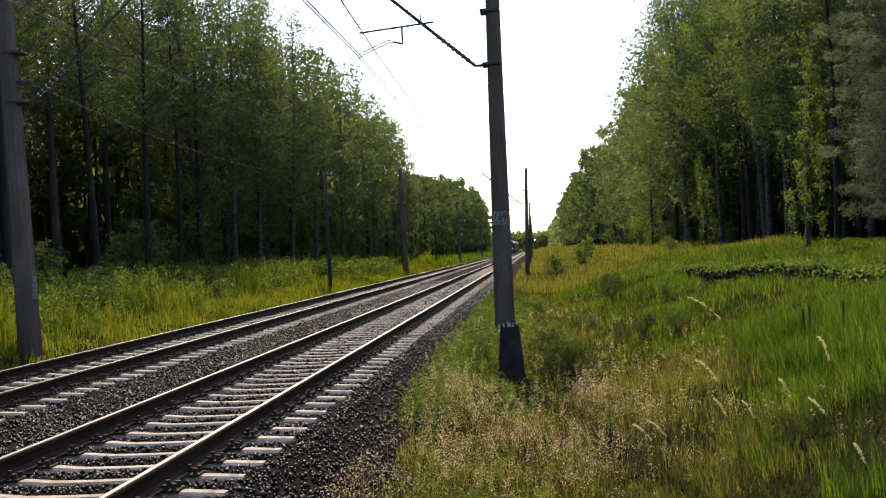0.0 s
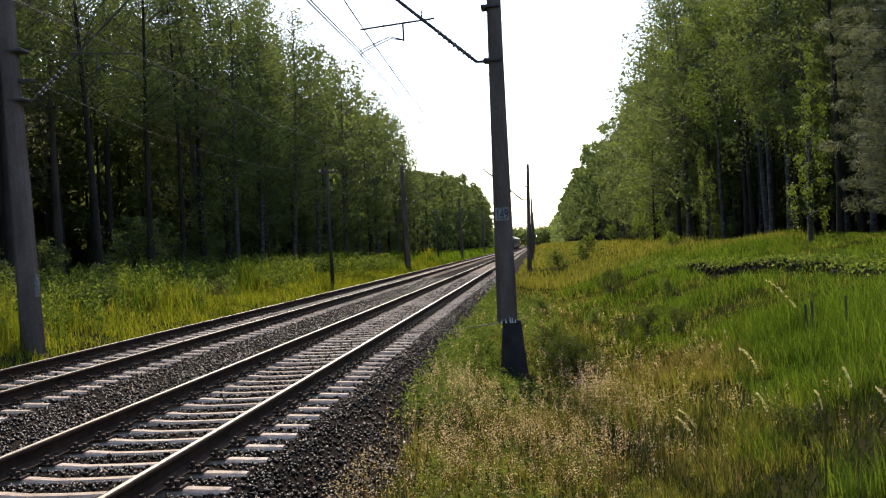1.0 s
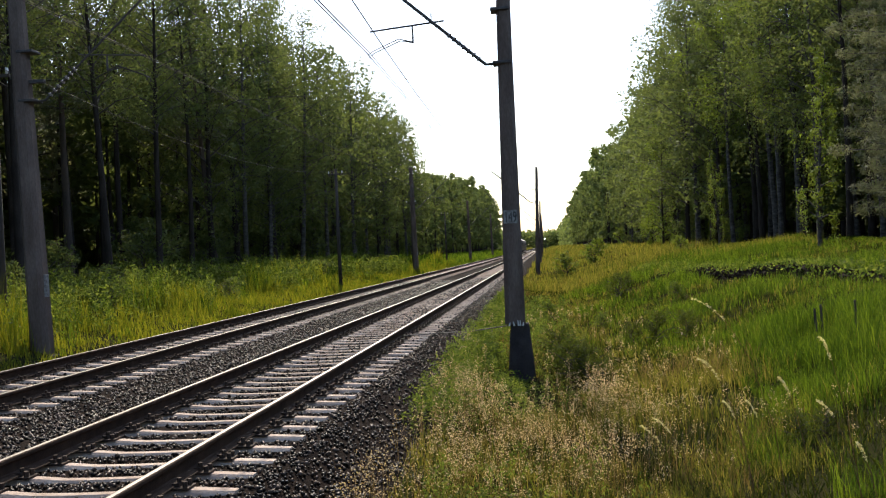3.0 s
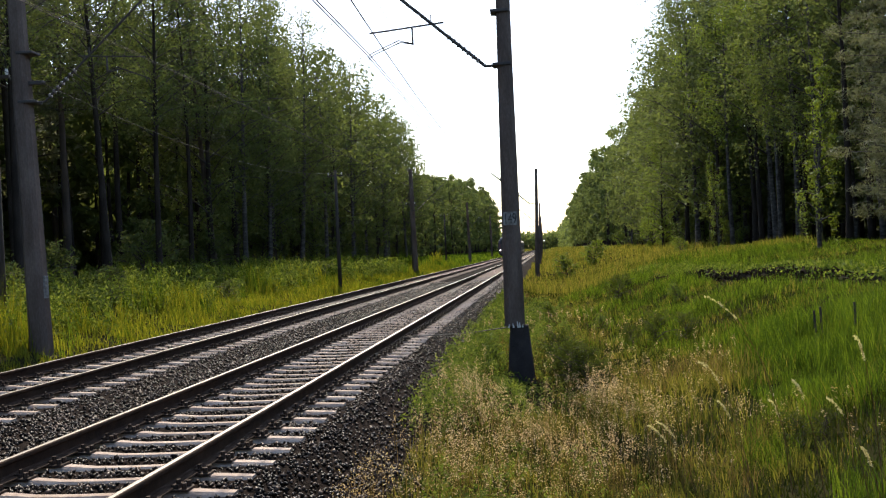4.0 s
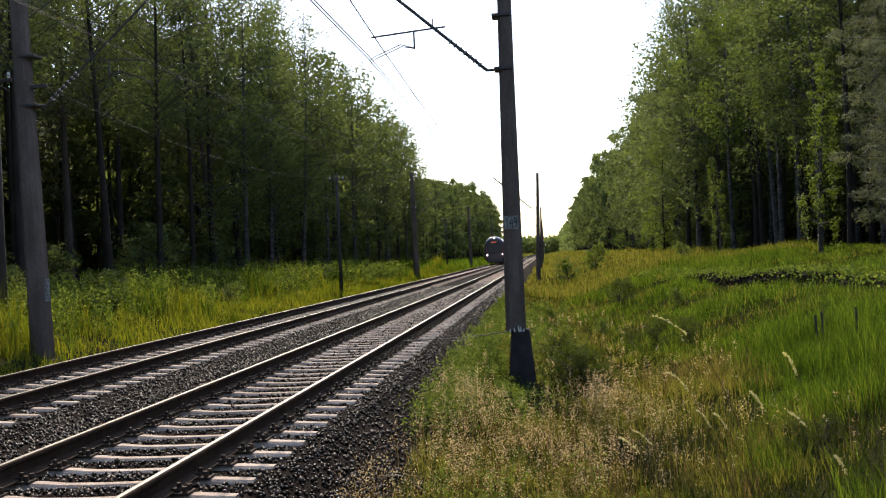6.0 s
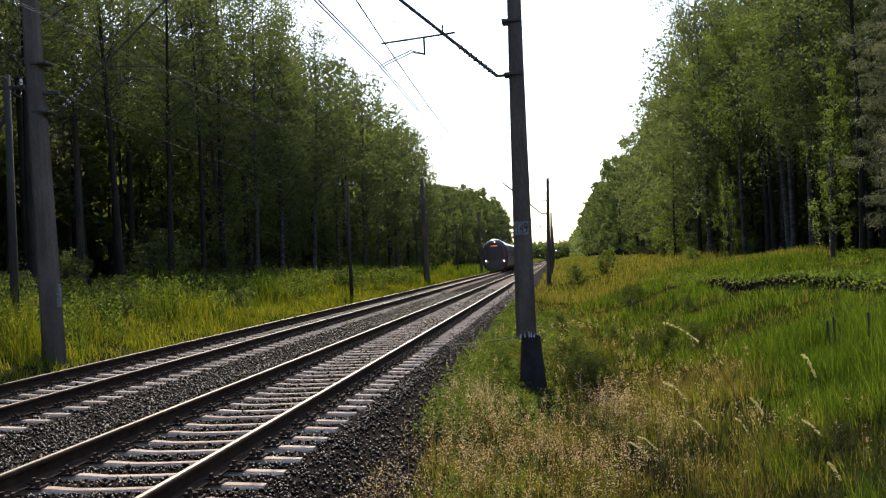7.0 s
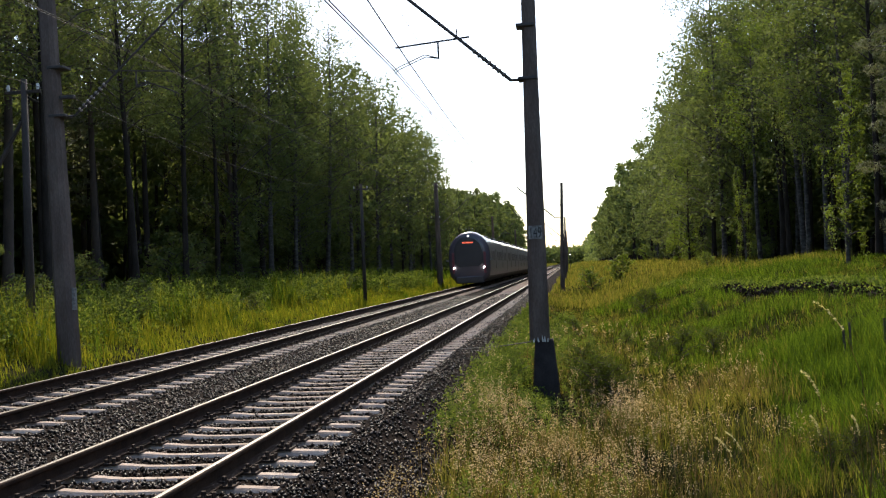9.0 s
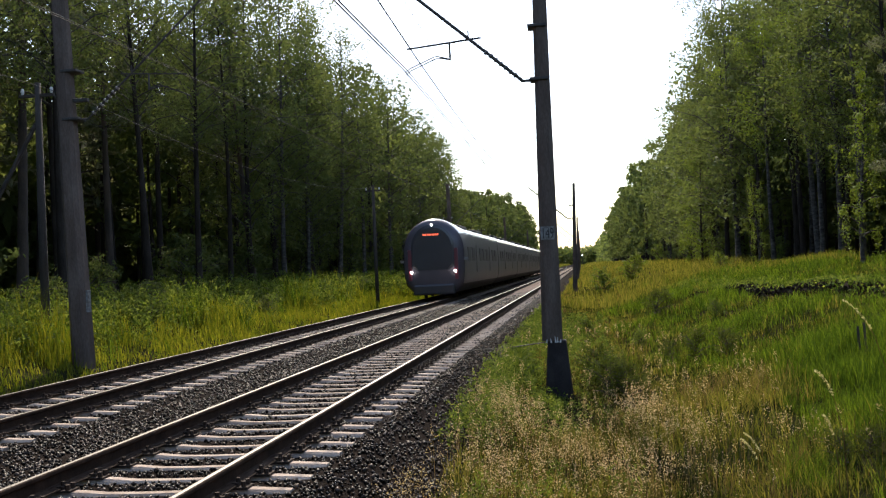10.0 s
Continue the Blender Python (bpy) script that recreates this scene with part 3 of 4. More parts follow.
    for x, y, s in ((-1.45, 21.8, 0.26), (-1.2, 19.6, 0.22), (1.6, 29.0, 0.2), (0.1, 33.0, 0.25), (4.4, 34.0, 0.22)):
        put(P_BUSH_FRESH, x, y, s, D)
    for x, y, s in ((-12.9, 19.2, 0.3), (-13.6, 21.5, 0.34), (-15, 24, 0.4), (-14.2, 31, 0.36), (-16, 35, 0.45), (-13.2, 40, 0.3), (-15.5, 48, 0.42), (-14, 60, 0.4), (-16.5, 28, 0.5)):
        put(P_BUSH if r.random() < 0.5 else P_BUSH_FRESH, x, y, s, "low shrubs in the verge")


plant_forest()


def join_far_trees():
    """The trees too far off to be told apart, as one crown mass and one mass of trunks."""
    for k, (name, mat, label) in enumerate((("far_trunks", M_BARK, "distant dark tree trunks"), ("far_crowns", M_LEAF, "distant green tree crowns along the line"))):
        src = F_BROAD.children[k].data
        if src.name.startswith("crown") != (k == 1):
            src = F_BROAD.children[1 - k].data
        v = np.empty(len(src.vertices) * 3, np.float32)
        src.vertices.foreach_get("co", v)
        v = v.reshape(-1, 3)
        loops = np.empty(len(src.loops), np.int32)
        src.loops.foreach_get("vertex_index", loops)
        sizes = np.empty(len(src.polygons), np.int32)
        src.polygons.foreach_get("loop_total", sizes)
        vs, ls, ss = [], [], []
        for i, (x, y, s, a) in enumerate(FAR):
            ca, sa = math.cos(a), math.sin(a)
            q = np.stack([v[:, 0] * ca - v[:, 1] * sa, v[:, 0] * sa + v[:, 1] * ca, v[:, 2]], -1) * s
            vs.append(q + np.array([x, y, float(ground_z(x, y))]))
            ls.append(loops + i * len(v))
            ss.append(sizes)
        tagged(mesh_np(name, np.concatenate(vs), np.concatenate(ls), np.concatenate(ss), mat), label, "woods", kind="stuff")


join_far_trees()


def build_far_woods():
    """The woods behind the first rows and in the far distance, as one mass of leaf clumps."""
    rng = np.random.default_rng(31)
    c, size = [], []
    def bank(x0, x1, y0, y1, h, n, s):
        x, y = rng.uniform(x0, x1, n), rng.uniform(y0, y1, n)
        top = h * (0.82 + 0.18 * np.sin(x * 0.9 + y * 0.37) * np.sin(y * 0.21 + x * 0.4))
        z = ground_z(x, y) + top * rng.random(n) ** 0.85
        c.append(np.stack([x, y, z], -1))
        size.append(np.full(n, s))
    bank(-50, -38, -20, 165, 21, 22000, 1.1)
    bank(-50, -32, 160, 420, 13, 10000, 1.1)
    bank(31, 46, -20, 200, 16, 14000, 1.0)
    bank(26, 42, 200, 460, 20, 10000, 1.1)
    bank(-70, -27, 480, 1000, 14, 13000, 1.6)
    bank(14, 50, 460, 1000, 21, 14000, 1.6)
    bank(-120, 60, 1000, 1060, 19, 12000, 2.0)
    bank(-40, -34, 0, 165, 13, 15000, 0.9)
    bank(30, 36, 20, 170, 8, 7000, 0.9)
    bank(-60, 60, -70, -40, 19, 9000, 1.5)
    ob = leaf_mesh("distant_woods", np.concatenate(c), np.concatenate(size), rng, M_LEAF, None, 0.2, 0.8)
    tagged(ob, "deep dark green mixed woods behind the forest edge", "woods", kind="stuff")


build_far_woods()


# ---- undergrowth and grass ----
def blades(name, x, y, h, w, rng, mat, lean=0.35, z=None):
    """Grass blades: each a narrow strip that bends over towards its tip."""
    n = len(x)
    z = ground_z(x, y) if z is None else z
    a = rng.uniform(0, 2 * np.pi, n)
    d = np.stack([np.cos(a), np.sin(a), np.zeros(n)], -1)
    sd = np.stack([-np.sin(a + 0.8), np.cos(a + 0.8), np.zeros(n)], -1) * (w / 2)[:, None]
    b = np.stack([x, y, z - 0.03], -1)
    k = (lean * rng.uniform(0.15, 1.3, n) * h)[:, None]
    up = np.stack([np.zeros(n), np.zeros(n), h], -1)
    m = b + up * 0.55 + d * k * 0.28
    t = b + up + d * k
    v = np.stack([b - sd, b + sd, m + sd * 0.7, m - sd * 0.7, t], 1).reshape(-1, 3)
    i = np.arange(n)[:, None] * 5
    loops = np.concatenate([i + np.array([[0, 1, 2, 3]]), i + np.array([[3, 2, 4]])], 1)
    sizes = np.tile([4, 3], n)
    return mesh_np(name, v, loops, sizes, mat)


def patchy(x, y, f, seed):
    """Soft patches between 0 and 1 over the plan."""
    rng = np.random.default_rng(seed)
    s = np.zeros_like(x)
    for _ in range(6):
        a, p = rng.uniform(0, 6.28), rng.uniform(0, 6.28)
        k = f * rng.uniform(0.6, 1.7)
        s += np.sin(k * (x * np.cos(a) + y * np.sin(a)) + p)
    return np.clip(0.5 + s / 5.0, 0, 1)


def near_far(rng, n, y0, y1, power=1.7):
    return y0 + (y1 - y0) * rng.random(n) ** power


def mast_front(x, y):
    """The low, trodden growth before the near mast's foundation."""
    return 1 - 0.72 * ((np.abs(x + 0.5) < 0.55) & (y > 15.5) & (y < 20.3))


def shade_gap(x, y):
    """Two gaps in the tall grass beyond the ditch that stand in for shade."""
    return (((x - 2.95) / 0.38) ** 2 + ((y - 11.4) / 0.75) ** 2 < 1) | (((x - 2.35) / 0.35) ** 2 + ((y - 9.5) / 0.5) ** 2 < 1)


def soil_strip(x, y):
    return np.abs(x - (10.6 - 0.1 * y)) < 0.9


def tufts(rng, x, y, h, per, radius):
    """Blade positions gathered in tufts: repeats each centre and scatters round it."""
    n = rng.poisson(per, len(x)) + 2
    i = np.repeat(np.arange(len(x)), n)
    a, d = rng.uniform(0, 6.283, len(i)), radius * rng.random(len(i)) ** 0.7
    return x[i] + np.cos(a) * d, y[i] + np.sin(a) * d, h[i] * rng.uniform(0.45, 1.1, len(i))


def specks(name, centres, size, rng, mat, label, category, ratio=0.6):
    return tagged(leaf_mesh(name, centres, size, rng, mat, None, 0.0, ratio), label, category, kind="stuff")


def build_grass():
    rng = np.random.default_rng(41)
    # the meadow and the ditch, in tufts of three kinds
    n = 19000
    y = near_far(rng, n, 5.5, 70, 1.75)
    x = np.minimum(-1.5 + rng.random(n) * (3.2 + 0.42 * y), 15.5)
    lush, dry = patchy(x, y, 0.55, 5), patchy(x, y, 0.9, 6)
    side = np.clip((x - 1.9 + 2.2 * (patchy(x, y, 0.5, 15) - 0.5) * 1.6 + 0.05 * np.clip(12 - y, 0, 8)) / 1.8, 0, 1)
    thin = patchy(x, y, 1.6, 8)
    keep = (~(soil_strip(x, y) & (y > 20) & (y < 49)) | (rng.random(n) < 0.1)) & (rng.random(n) < 2.0 * thin - 0.3 + 0.5 * (y > 17)) & ~shade_gap(x, y)
    is_lush = rng.random(n) < np.clip(side * (0.5 + 0.6 * lush), 0, 0.95)
    is_dry = ~is_lush & (rng.random(n) < np.clip(0.5 * dry - 0.02 - 0.3 * side, 0, 0.5))
    h = rng.uniform(0.14, 0.40, n) * (0.6 + 0.7 * lush) * (1 + 0.6 * side * np.clip((24 - y) / 6, 0, 1)) * (1 - 0.35 * np.clip((y - 15) / 3, 0, 1) * np.clip((26 - y) / 3, 0, 1) * np.clip((x - 5.5) / 1.5, 0, 1))
    h = h * mast_front(x, y)
    for name, m, mat, hs, lab in (("lush_grass", is_lush, M_GRASS_LUSH, 1.3, "bright green lush meadow grass"), ("dry_grass", is_dry, M_STRAW, 1.05, "dry straw coloured grass in the ditch"),
                                  ("meadow_grass", ~is_lush & ~is_dry, M_GRASS, 1.0, "green and yellowish meadow grass")):
        m = m & keep
        bx, by, bh = tufts(rng, x[m], y[m], h[m] * hs, 11, 0.1 + 0.004 * y[m].mean())
        tagged(blades(name, bx, by, bh, 0.0032 + 0.0005 * by, rng, mat, 0.55), lab, "grass", kind="stuff")
    # the dense tall stand beyond the ditch
    n = 4500
    x, y = 2.0 + 5.5 * rng.random(n), rng.uniform(8.5, 24, n)
    m = (rng.random(n) < 3.6 * patchy(x, y, 1.2, 25) - 1.15) & (x > 2.3 + 1.2 * (patchy(x, y, 0.8, 26) - 0.5)) & ~shade_gap(x, y)
    x, y = x[m], y[m]
    bx, by, bh = tufts(rng, x, y, rng.uniform(0.25, 0.6, len(x)) * (0.4 + 0.8 * patchy(x, y, 0.9, 27)) * np.clip((27 - y) / 9, 0.3, 1), 17, 0.13)
    tagged(blades("tall_grass", bx, by, bh, 0.003 + 0.00035 * by, rng, M_GRASS_LUSH, 0.5), "dense tall green grass beyond the ditch", "grass", kind="stuff")
    # short growth between the tufts, its dark colour standing in for deep shade
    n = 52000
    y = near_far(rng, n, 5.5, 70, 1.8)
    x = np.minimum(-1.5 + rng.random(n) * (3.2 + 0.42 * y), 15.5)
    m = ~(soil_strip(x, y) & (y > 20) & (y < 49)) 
    tagged(blades("short_grass", x[m], y[m], rng.uniform(0.06, 0.24, m.sum()) * mast_front(x[m], y[m]), 0.007 + 0.0014 * y[m], rng, M_GRASS_SHADE, 0.7), "short grass between the tufts, darkened as painted shade", "grass", kind="stuff")
    # the bank close round the viewer
    n = 9000
    x, y = rng.uniform(-1.4, 9, n), rng.uniform(-9, 6.2, n)
    m = (x * x + y * y > 0.35) & ~((y > 1.5) & (np.abs(x - 0.2 * y) < 0.5 * y))
    tagged(blades("bank_grass", x[m], y[m], rng.uniform(0.08, 0.3, m.sum()), rng.uniform(0.006, 0.014, m.sum()), rng, M_GRASS, 0.6), "short grass on the bank beside the line", "grass", kind="stuff")
    # farther meadow up to the forest edges
    n = 30000
    y = near_far(rng, n, 56, 330, 1.8)
    x = rng.uniform(-1.5, 15.5, n)
    hh = rng.uniform(0.2, 0.6, n) * (0.5 + patchy(x, y, 0.3, 3))
    tagged(blades("far_meadow_grass", x, y, hh, 0.012 + 0.0005 * y, rng, M_GRASS), "distant meadow grass beside the line", "grass", kind="stuff")
    n = 9000
    y = near_far(rng, n, 320, 950, 1.3)
    x = rng.uniform(-1.4, 15, n) * np.where(rng.random(n) < 0.6, 1, 0) + 0.0
    x = np.where(x == 0, rng.uniform(-20, -10.2, n), x)
    tagged(blades("farthest_grass", x, y, rng.uniform(0.3, 0.8, n), 0.12 + 0.0008 * y, rng, M_GRASS), "farthest grass along the line", "grass", kind="stuff")
    # tall grass with pale seed heads, thickest beside the ballast
    n = 1500
    y = near_far(rng, n, 7, 34, 1.9)
    x = -1.6 + rng.random(n) ** 1.4 * 4.6
    x, y = x[~((np.abs(x + 0.6) < 0.5) & (y > 15) & (y < 20.2))], y[~((np.abs(x + 0.6) < 0.5) & (y > 15) & (y < 20.2))]
    n = len(x)
    m = rng.random(n) < patchy(x, y, 1.3, 12) * 3.4 - 1.25 + 0.5 * (y < 13) - 0.15 * np.clip(x, 0, 3) - 0.018 * np.clip(y - 12, 0, 30)
    x, y = x[m], y[m]
    for cx, cy, rx, ry, k in ((-1.1, 14.2, 0.25, 0.7, 150), (0.8, 15.2, 0.35, 0.8, 190), (-0.95, 10.4, 0.28, 0.7, 170), (-0.3, 12.2, 0.4, 0.7, 140), (0.4, 11.0, 0.4, 0.7, 150), (1.2, 12.6, 0.35, 0.8, 60)):
        x, y = np.concatenate([x, cx + rx * rng.normal(size=k)]), np.concatenate([y, cy + ry * rng.normal(size=k)])
    hh = rng.uniform(0.35, 0.75, len(x))
    tagged(blades("seed_stalks", x, y, hh, np.full(len(x), 0.003) + 0.00025 * y, rng, M_STRAW, 0.05), "thin dry stalks of flowering grass", "grass", kind="stuff")
    i = np.repeat(np.arange(len(x)), 22)
    c = np.stack([x[i], y[i], ground_z(x[i], y[i]) + hh[i] - rng.random(len(i)) * 0.16], -1) + rng.normal(size=(len(i), 3)) * 0.022
    specks("seed_heads", c, 0.005 + 0.00045 * y[i], rng, M_SEED, "pale tan seed heads of flowering grass", "grass")
    # leafy weeds along the foot of the ballast and round the mast
    n = 1500
    y = near_far(rng, n, 5.5, 42, 1.3)
    x = -1.85 + rng.random(n) ** 1.7 * 2.6
    m = rng.random(n) < 3.0 * patchy(x, y, 1.1, 14) - 1.25 - 0.9 * (y < 14)
    x, y = x[m], y[m]
    extra = rng.normal(size=(80, 2)) * np.array([0.28, 0.6]) + np.where(rng.random((80, 1)) < 0.5, np.array([[0.25, 20.6]]), np.array([[-1.35, 20.4]]))
    x, y = np.concatenate([x, extra[:, 0]]), np.concatenate([y, extra[:, 1]])
    for cx, cy, rx, ry, k in ((-1.45, 16.2, 0.22, 0.8, 34), (-1.3, 18.6, 0.2, 0.7, 26), (-1.3, 20.0, 0.15, 0.5, 18), (-1.5, 13.4, 0.2, 0.6, 18)):
        x, y = np.concatenate([x, cx + rx * rng.normal(size=k)]), np.concatenate([y, cy + ry * rng.normal(size=k)])
    hh = rng.uniform(0.3, 0.8, len(x)) * mast_front(x, y)
    i = np.repeat(np.arange(len(x)), 60)
    k = rng.random(len(i)) ** 0.7
    c = np.stack([x[i], y[i], ground_z(x[i], y[i]) + hh[i] * k], -1)
    c[:, :2] += rng.normal(size=(len(i), 2)) * (0.05 + 0.09 * (1 - k))[:, None]
    specks("weeds", c, 0.013 + 0.0009 * y[i], rng, M_WEED, "leafy green weeds at the foot of the ballast", "weeds")
    # dark clods of the ploughed strip, and leafy growth above it
    n = 3000
    y = rng.uniform(21, 48, n)
    x = 10.6 - 0.1 * y + rng.uniform(-0.8, 0.8, n)
    c = np.stack([x, y, ground_z(x, y) + rng.uniform(0, 0.1, n)], -1)
    specks("soil_clods", c, np.full(n, 0.11), rng, M_PLOUGH, "dark clods of a ploughed strip of soil", "soil", 1.2)
    n = 9000
    y = rng.uniform(22, 60, n)
    x = 11.6 - 0.1 * y + rng.normal(size=n) * 0.6
    c = np.stack([x, y, ground_z(x, y) + rng.random(n) * 0.25], -1)
    specks("ground_leaves", c, np.full(n, 0.06), rng, M_WEED, "low leafy plants along the ploughed strip", "weeds", 0.9)
    # the verge beyond the far track
    n = 11000
    y = near_far(rng, n, 9, 125, 1.4)
    x = -9.42 - 11.8 * rng.random(n) ** 1.9
    low = np.clip((-x - 9.5) / 2.8, 0.2, 1)
    tall = patchy(x, y, 0.8, 9)
    yellow = rng.random(n) < np.clip((x + 15.5) / 4.0, 0.12, 0.85)
    keep = rng.random(n) < np.where(x > -11.2, 0.9, 2.0 * patchy(x, y, 1.0, 19) - 0.3)
    x, y, low, tall, yellow = x[keep], y[keep], low[keep], tall[keep], yellow[keep]
    n = len(x)
    h = rng.uniform(0.4, 1.15, n) * low * (0.25 + 1.6 * tall ** 2)
    for name, m, mat in (("verge_grass", ~yellow, M_GRASS_LUSH), ("yellow_verge_grass", yellow, M_GOLD)):
        bx, by, bh = tufts(rng, x[m], y[m], h[m], 10, 0.22)
        ob = blades(name, bx, by, bh, 0.007 + 0.0006 * by, rng, mat, 0.35)
        tagged(ob, "tall green verge grass" if mat is M_GRASS_LUSH else "yellowish green short verge grass", "grass", kind="stuff")
    n = 34000
    y = near_far(rng, n, 9, 110, 1.7)
    x = -9.9 - 5.5 * rng.random(n) ** 1.5
    bh = rng.uniform(0.08, 0.34, n) * (0.5 + patchy(x, y, 1.1, 29))
    tagged(blades("short_verge_grass", x, y, bh, 0.008 + 0.0008 * y, rng, M_GOLD, 0.5), "short golden green grass along the ballast", "grass", kind="stuff")
    n = 1300
    y = near_far(rng, n, 12, 90, 1.4)
    x = -11.6 - 8.5 * rng.random(n)
    m = rng.random(n) < 2.4 * patchy(x, y, 0.7, 23) - 0.6
    x, y = x[m], y[m]
    n = len(x)
    i = np.repeat(np.arange(n), 70)
    k = rng.random(len(i)) ** 0.7
    c = np.stack([x[i], y[i], ground_z(x[i], y[i]) + 1.1 * k], -1)
    c[:, 2] += (rng.uniform(-0.3, 0.4, n) * 1.0)[i] * k
    c[:, :2] += rng.normal(size=(len(i), 2)) * 0.14
    specks("verge_weeds", c, 0.03 + 0.001 * y[i], rng, M_WEED, "tall leafy weeds in the verge", "weeds")
    n = 16000
    y = near_far(rng, n, 110, 420, 1.5)
    x = rng.uniform(-20.5, -10.0, n)
    ob = blades("far_verge_grass", x, y, rng.uniform(0.4, 0.9, n), 0.02 + 0.0007 * y, rng, M_GRASS_LUSH, 0.25)
    tagged(ob, "distant verge grass beyond the far track", "grass", kind="stuff")


build_grass()


# ---- overhead line ----
def mast(name, label, x, y, z0, z1, w0, w1, lean, group):
    """A slender tapered concrete mast with chamfered edges."""
    t = thing(name, label, "catenary mast", group, (x, y, z0))
    bm = bmesh.new()
    H = z1 - z0
    rings = []
    for k in (0, 0.25, 0.5, 0.75, 1.0):
        a = (w0 + (w1 - w0) * k) / 2
        b = a * 0.55
        oct_ = [(a, b), (b, a), (-b, a), (-a, b), (-a, -b), (-b, -a), (b, -a), (a, -b)]
        rings.append([bm.verts.new((px + lean * H * k, py, H * k)) for px, py in oct_])
    for r0, r1 in zip(rings, rings[1:]):
        for i in range(8):
            bm.faces.new((r0[i], r0[(i + 1) % 8], r1[(i + 1) % 8], r1[i]))
    bm.faces.new(rings[-1])
    bm.faces.new(rings[0][::-1])
    part("shaft", bm, M_CONCRETE, t)
    return t


def cantilever(t, side, z_rail, reach, thick=0.035):
    """Inclined arm, registration arm and steady arms; side is the way to the track, heights above the rails."""
    o = z_rail
    bm = bmesh.new()
    tube(bm, [(side * 0.12, 0, 5.36 + o), (side * 0.34, 0, 5.36 + o), (side * (reach + 0.35), 0, 8.22 + o)], thick, 8)
    arm = part("inclined_arm", bm, M_STEEL, t, "rusty steel inclined arm")
    for i in range(7):
        bm = bmesh.new()
        k = 0.1 + 0.075 * i
        p = Vector((side * (0.34 + k * 1.3), 0, 5.36 + o + k * 1.157))
        tube(bm, [p, p + Vector((side * 0.03, 0, 0.026))], [0.06, 0.045], 8)
        part("insulator_disc", bm, M_GLASSY, arm)
    bm = bmesh.new()
    tube(bm, [(side * 1.16, 0, 6.32 + o), (side * 2.72, 0, 6.2 + o)], thick * 0.6, 6)
    tube(bm, [(side * 1.42, 0, 6.3 + o), (side * 1.42, 0, 6.5 + o)], 0.014, 6)
    part("registration_arm", bm, M_STEEL, t, "thin steel registration arm")
    bm = bmesh.new()
    tube(bm, [(side * 2.98, 0, 7.7 + o), (side * 2.2, 0, 6.24 + o)], 0.006, 5)
    part("stay_wire", bm, M_STEEL, t)
    bm = bmesh.new()
    tube(bm, [(side * 1.82, 0, 6.28 + o), (side * 1.82, 0, 5.9 + o)], 0.022, 6)
    for d in (-0.1, 0.1):
        tube(bm, [(side * 1.82, d * 0.3, 5.92 + o), (side * 2.1, d, 5.99 + o), (side * 2.66, d, 5.77 + o), (side * 2.76, d, 5.7 + o), (side * 2.74, d, 5.63 + o)], 0.013, 6)
    part("steady_arm", bm, M_STEEL, t, "curved steady arms")
    for zc in (5.36, 6.45):
        bm = bmesh.new()
        box(bm, -0.19, 0.19, -0.2, 0.2, zc - 0.03 + o, zc + 0.03 + o, 0.01)
        part("clamp_band", bm, M_STEEL, t, "steel band clamped round the mast")


RIGHT_MASTS = [20.16, 84.3, 148.4, 212, 276, 340, 404]
LEFT_MASTS = [20.8, 85.0, 148.3, 212, 276, 340, 404]
RX, LX = -0.67, -11.2


def build_masts():
    for i, y in enumerate(RIGHT_MASTS):
        z0 = 0.02 if i == 0 else -0.9
        z1 = 9.2 if i == 0 else 8.35
        t = mast("catenary_mast", "tall grey tapered concrete catenary mast on a dark foundation block" if i == 0 else "tapered concrete catenary mast beside the line",
                 RX, y, z0, z1, 0.41 if i == 0 else 0.4, 0.23, 0.011 if i == 0 else 0.035, "masts along the near track")
        bm = bmesh.new()
        if i == 0:
            box(bm, -0.24, 0.42, -0.3, 0.3, -1.75, 0.0, 0.02, 0.56)
            part("foundation", bm, M_FOOT, t, "dark weathered concrete foundation block")
            build_number(t, z0)
            bm = bmesh.new()
            tube(bm, [(0.2, -0.05, 0.1), (0.2, -0.05, 4.5), (0.23, -0.05, 9.1)], 0.009, 5)
            tube(bm, [(-0.15, -0.22, -0.02), (-0.9, -0.25, -0.1), (-2.3, -0.2, -0.14)], 0.012, 5)
            part("earth_wire", bm, M_STEEL, t, "thin earth wire from the mast to the rail")
            rr = random.Random(8)
            for k in range(5):
                px = -0.1 + 0.07 * k + rr.uniform(-0.03, 0.03)
                bm = bmesh.new()
                tube(bm, [(px, -0.215, -0.03), (px + rr.uniform(-0.02, 0.02), -0.235, rr.uniform(0.03, 0.13))], [0.02, 0.005], 5)
                part("mortar_chip", bm, M_WHITE, t, "pale broken mortar at the mast's foot")
        cantilever(t, -1, -z0, 3.2, 0.035 if i == 0 else 0.055)
    for i, y in enumerate(LEFT_MASTS):
        z0 = -0.35 if i == 0 else -0.2
        t = mast("catenary_mast", "grey concrete catenary mast in tall grass beyond the far track", LX, y, z0, 9.0, 0.44, 0.31, -0.028 if i == 0 else -0.008, "masts along the far track")
        cantilever(t, 1, -z0, 3.2, 0.026)
        bm = bmesh.new()
        box(bm, -0.32, 0.32, -0.3, 0.3, -0.6, 0.06, 0.03, 0.9)
        part("foundation", bm, M_FOOT, t, "dark concrete foundation at the mast's foot")
        bm = bmesh.new()
        box(bm, 0.165, 0.215, -0.12, 0.02, 1.35, 1.85, 0.004)
        part("pale_patch", bm, M_NUMBER, t, "pale patch of old paint")
        bm = bmesh.new()
        box(bm, -0.35, 0.35, -0.06, 0.06, 5.75 - z0, 5.83 - z0, 0.01)
        part("bracket", bm, M_STEEL, t)


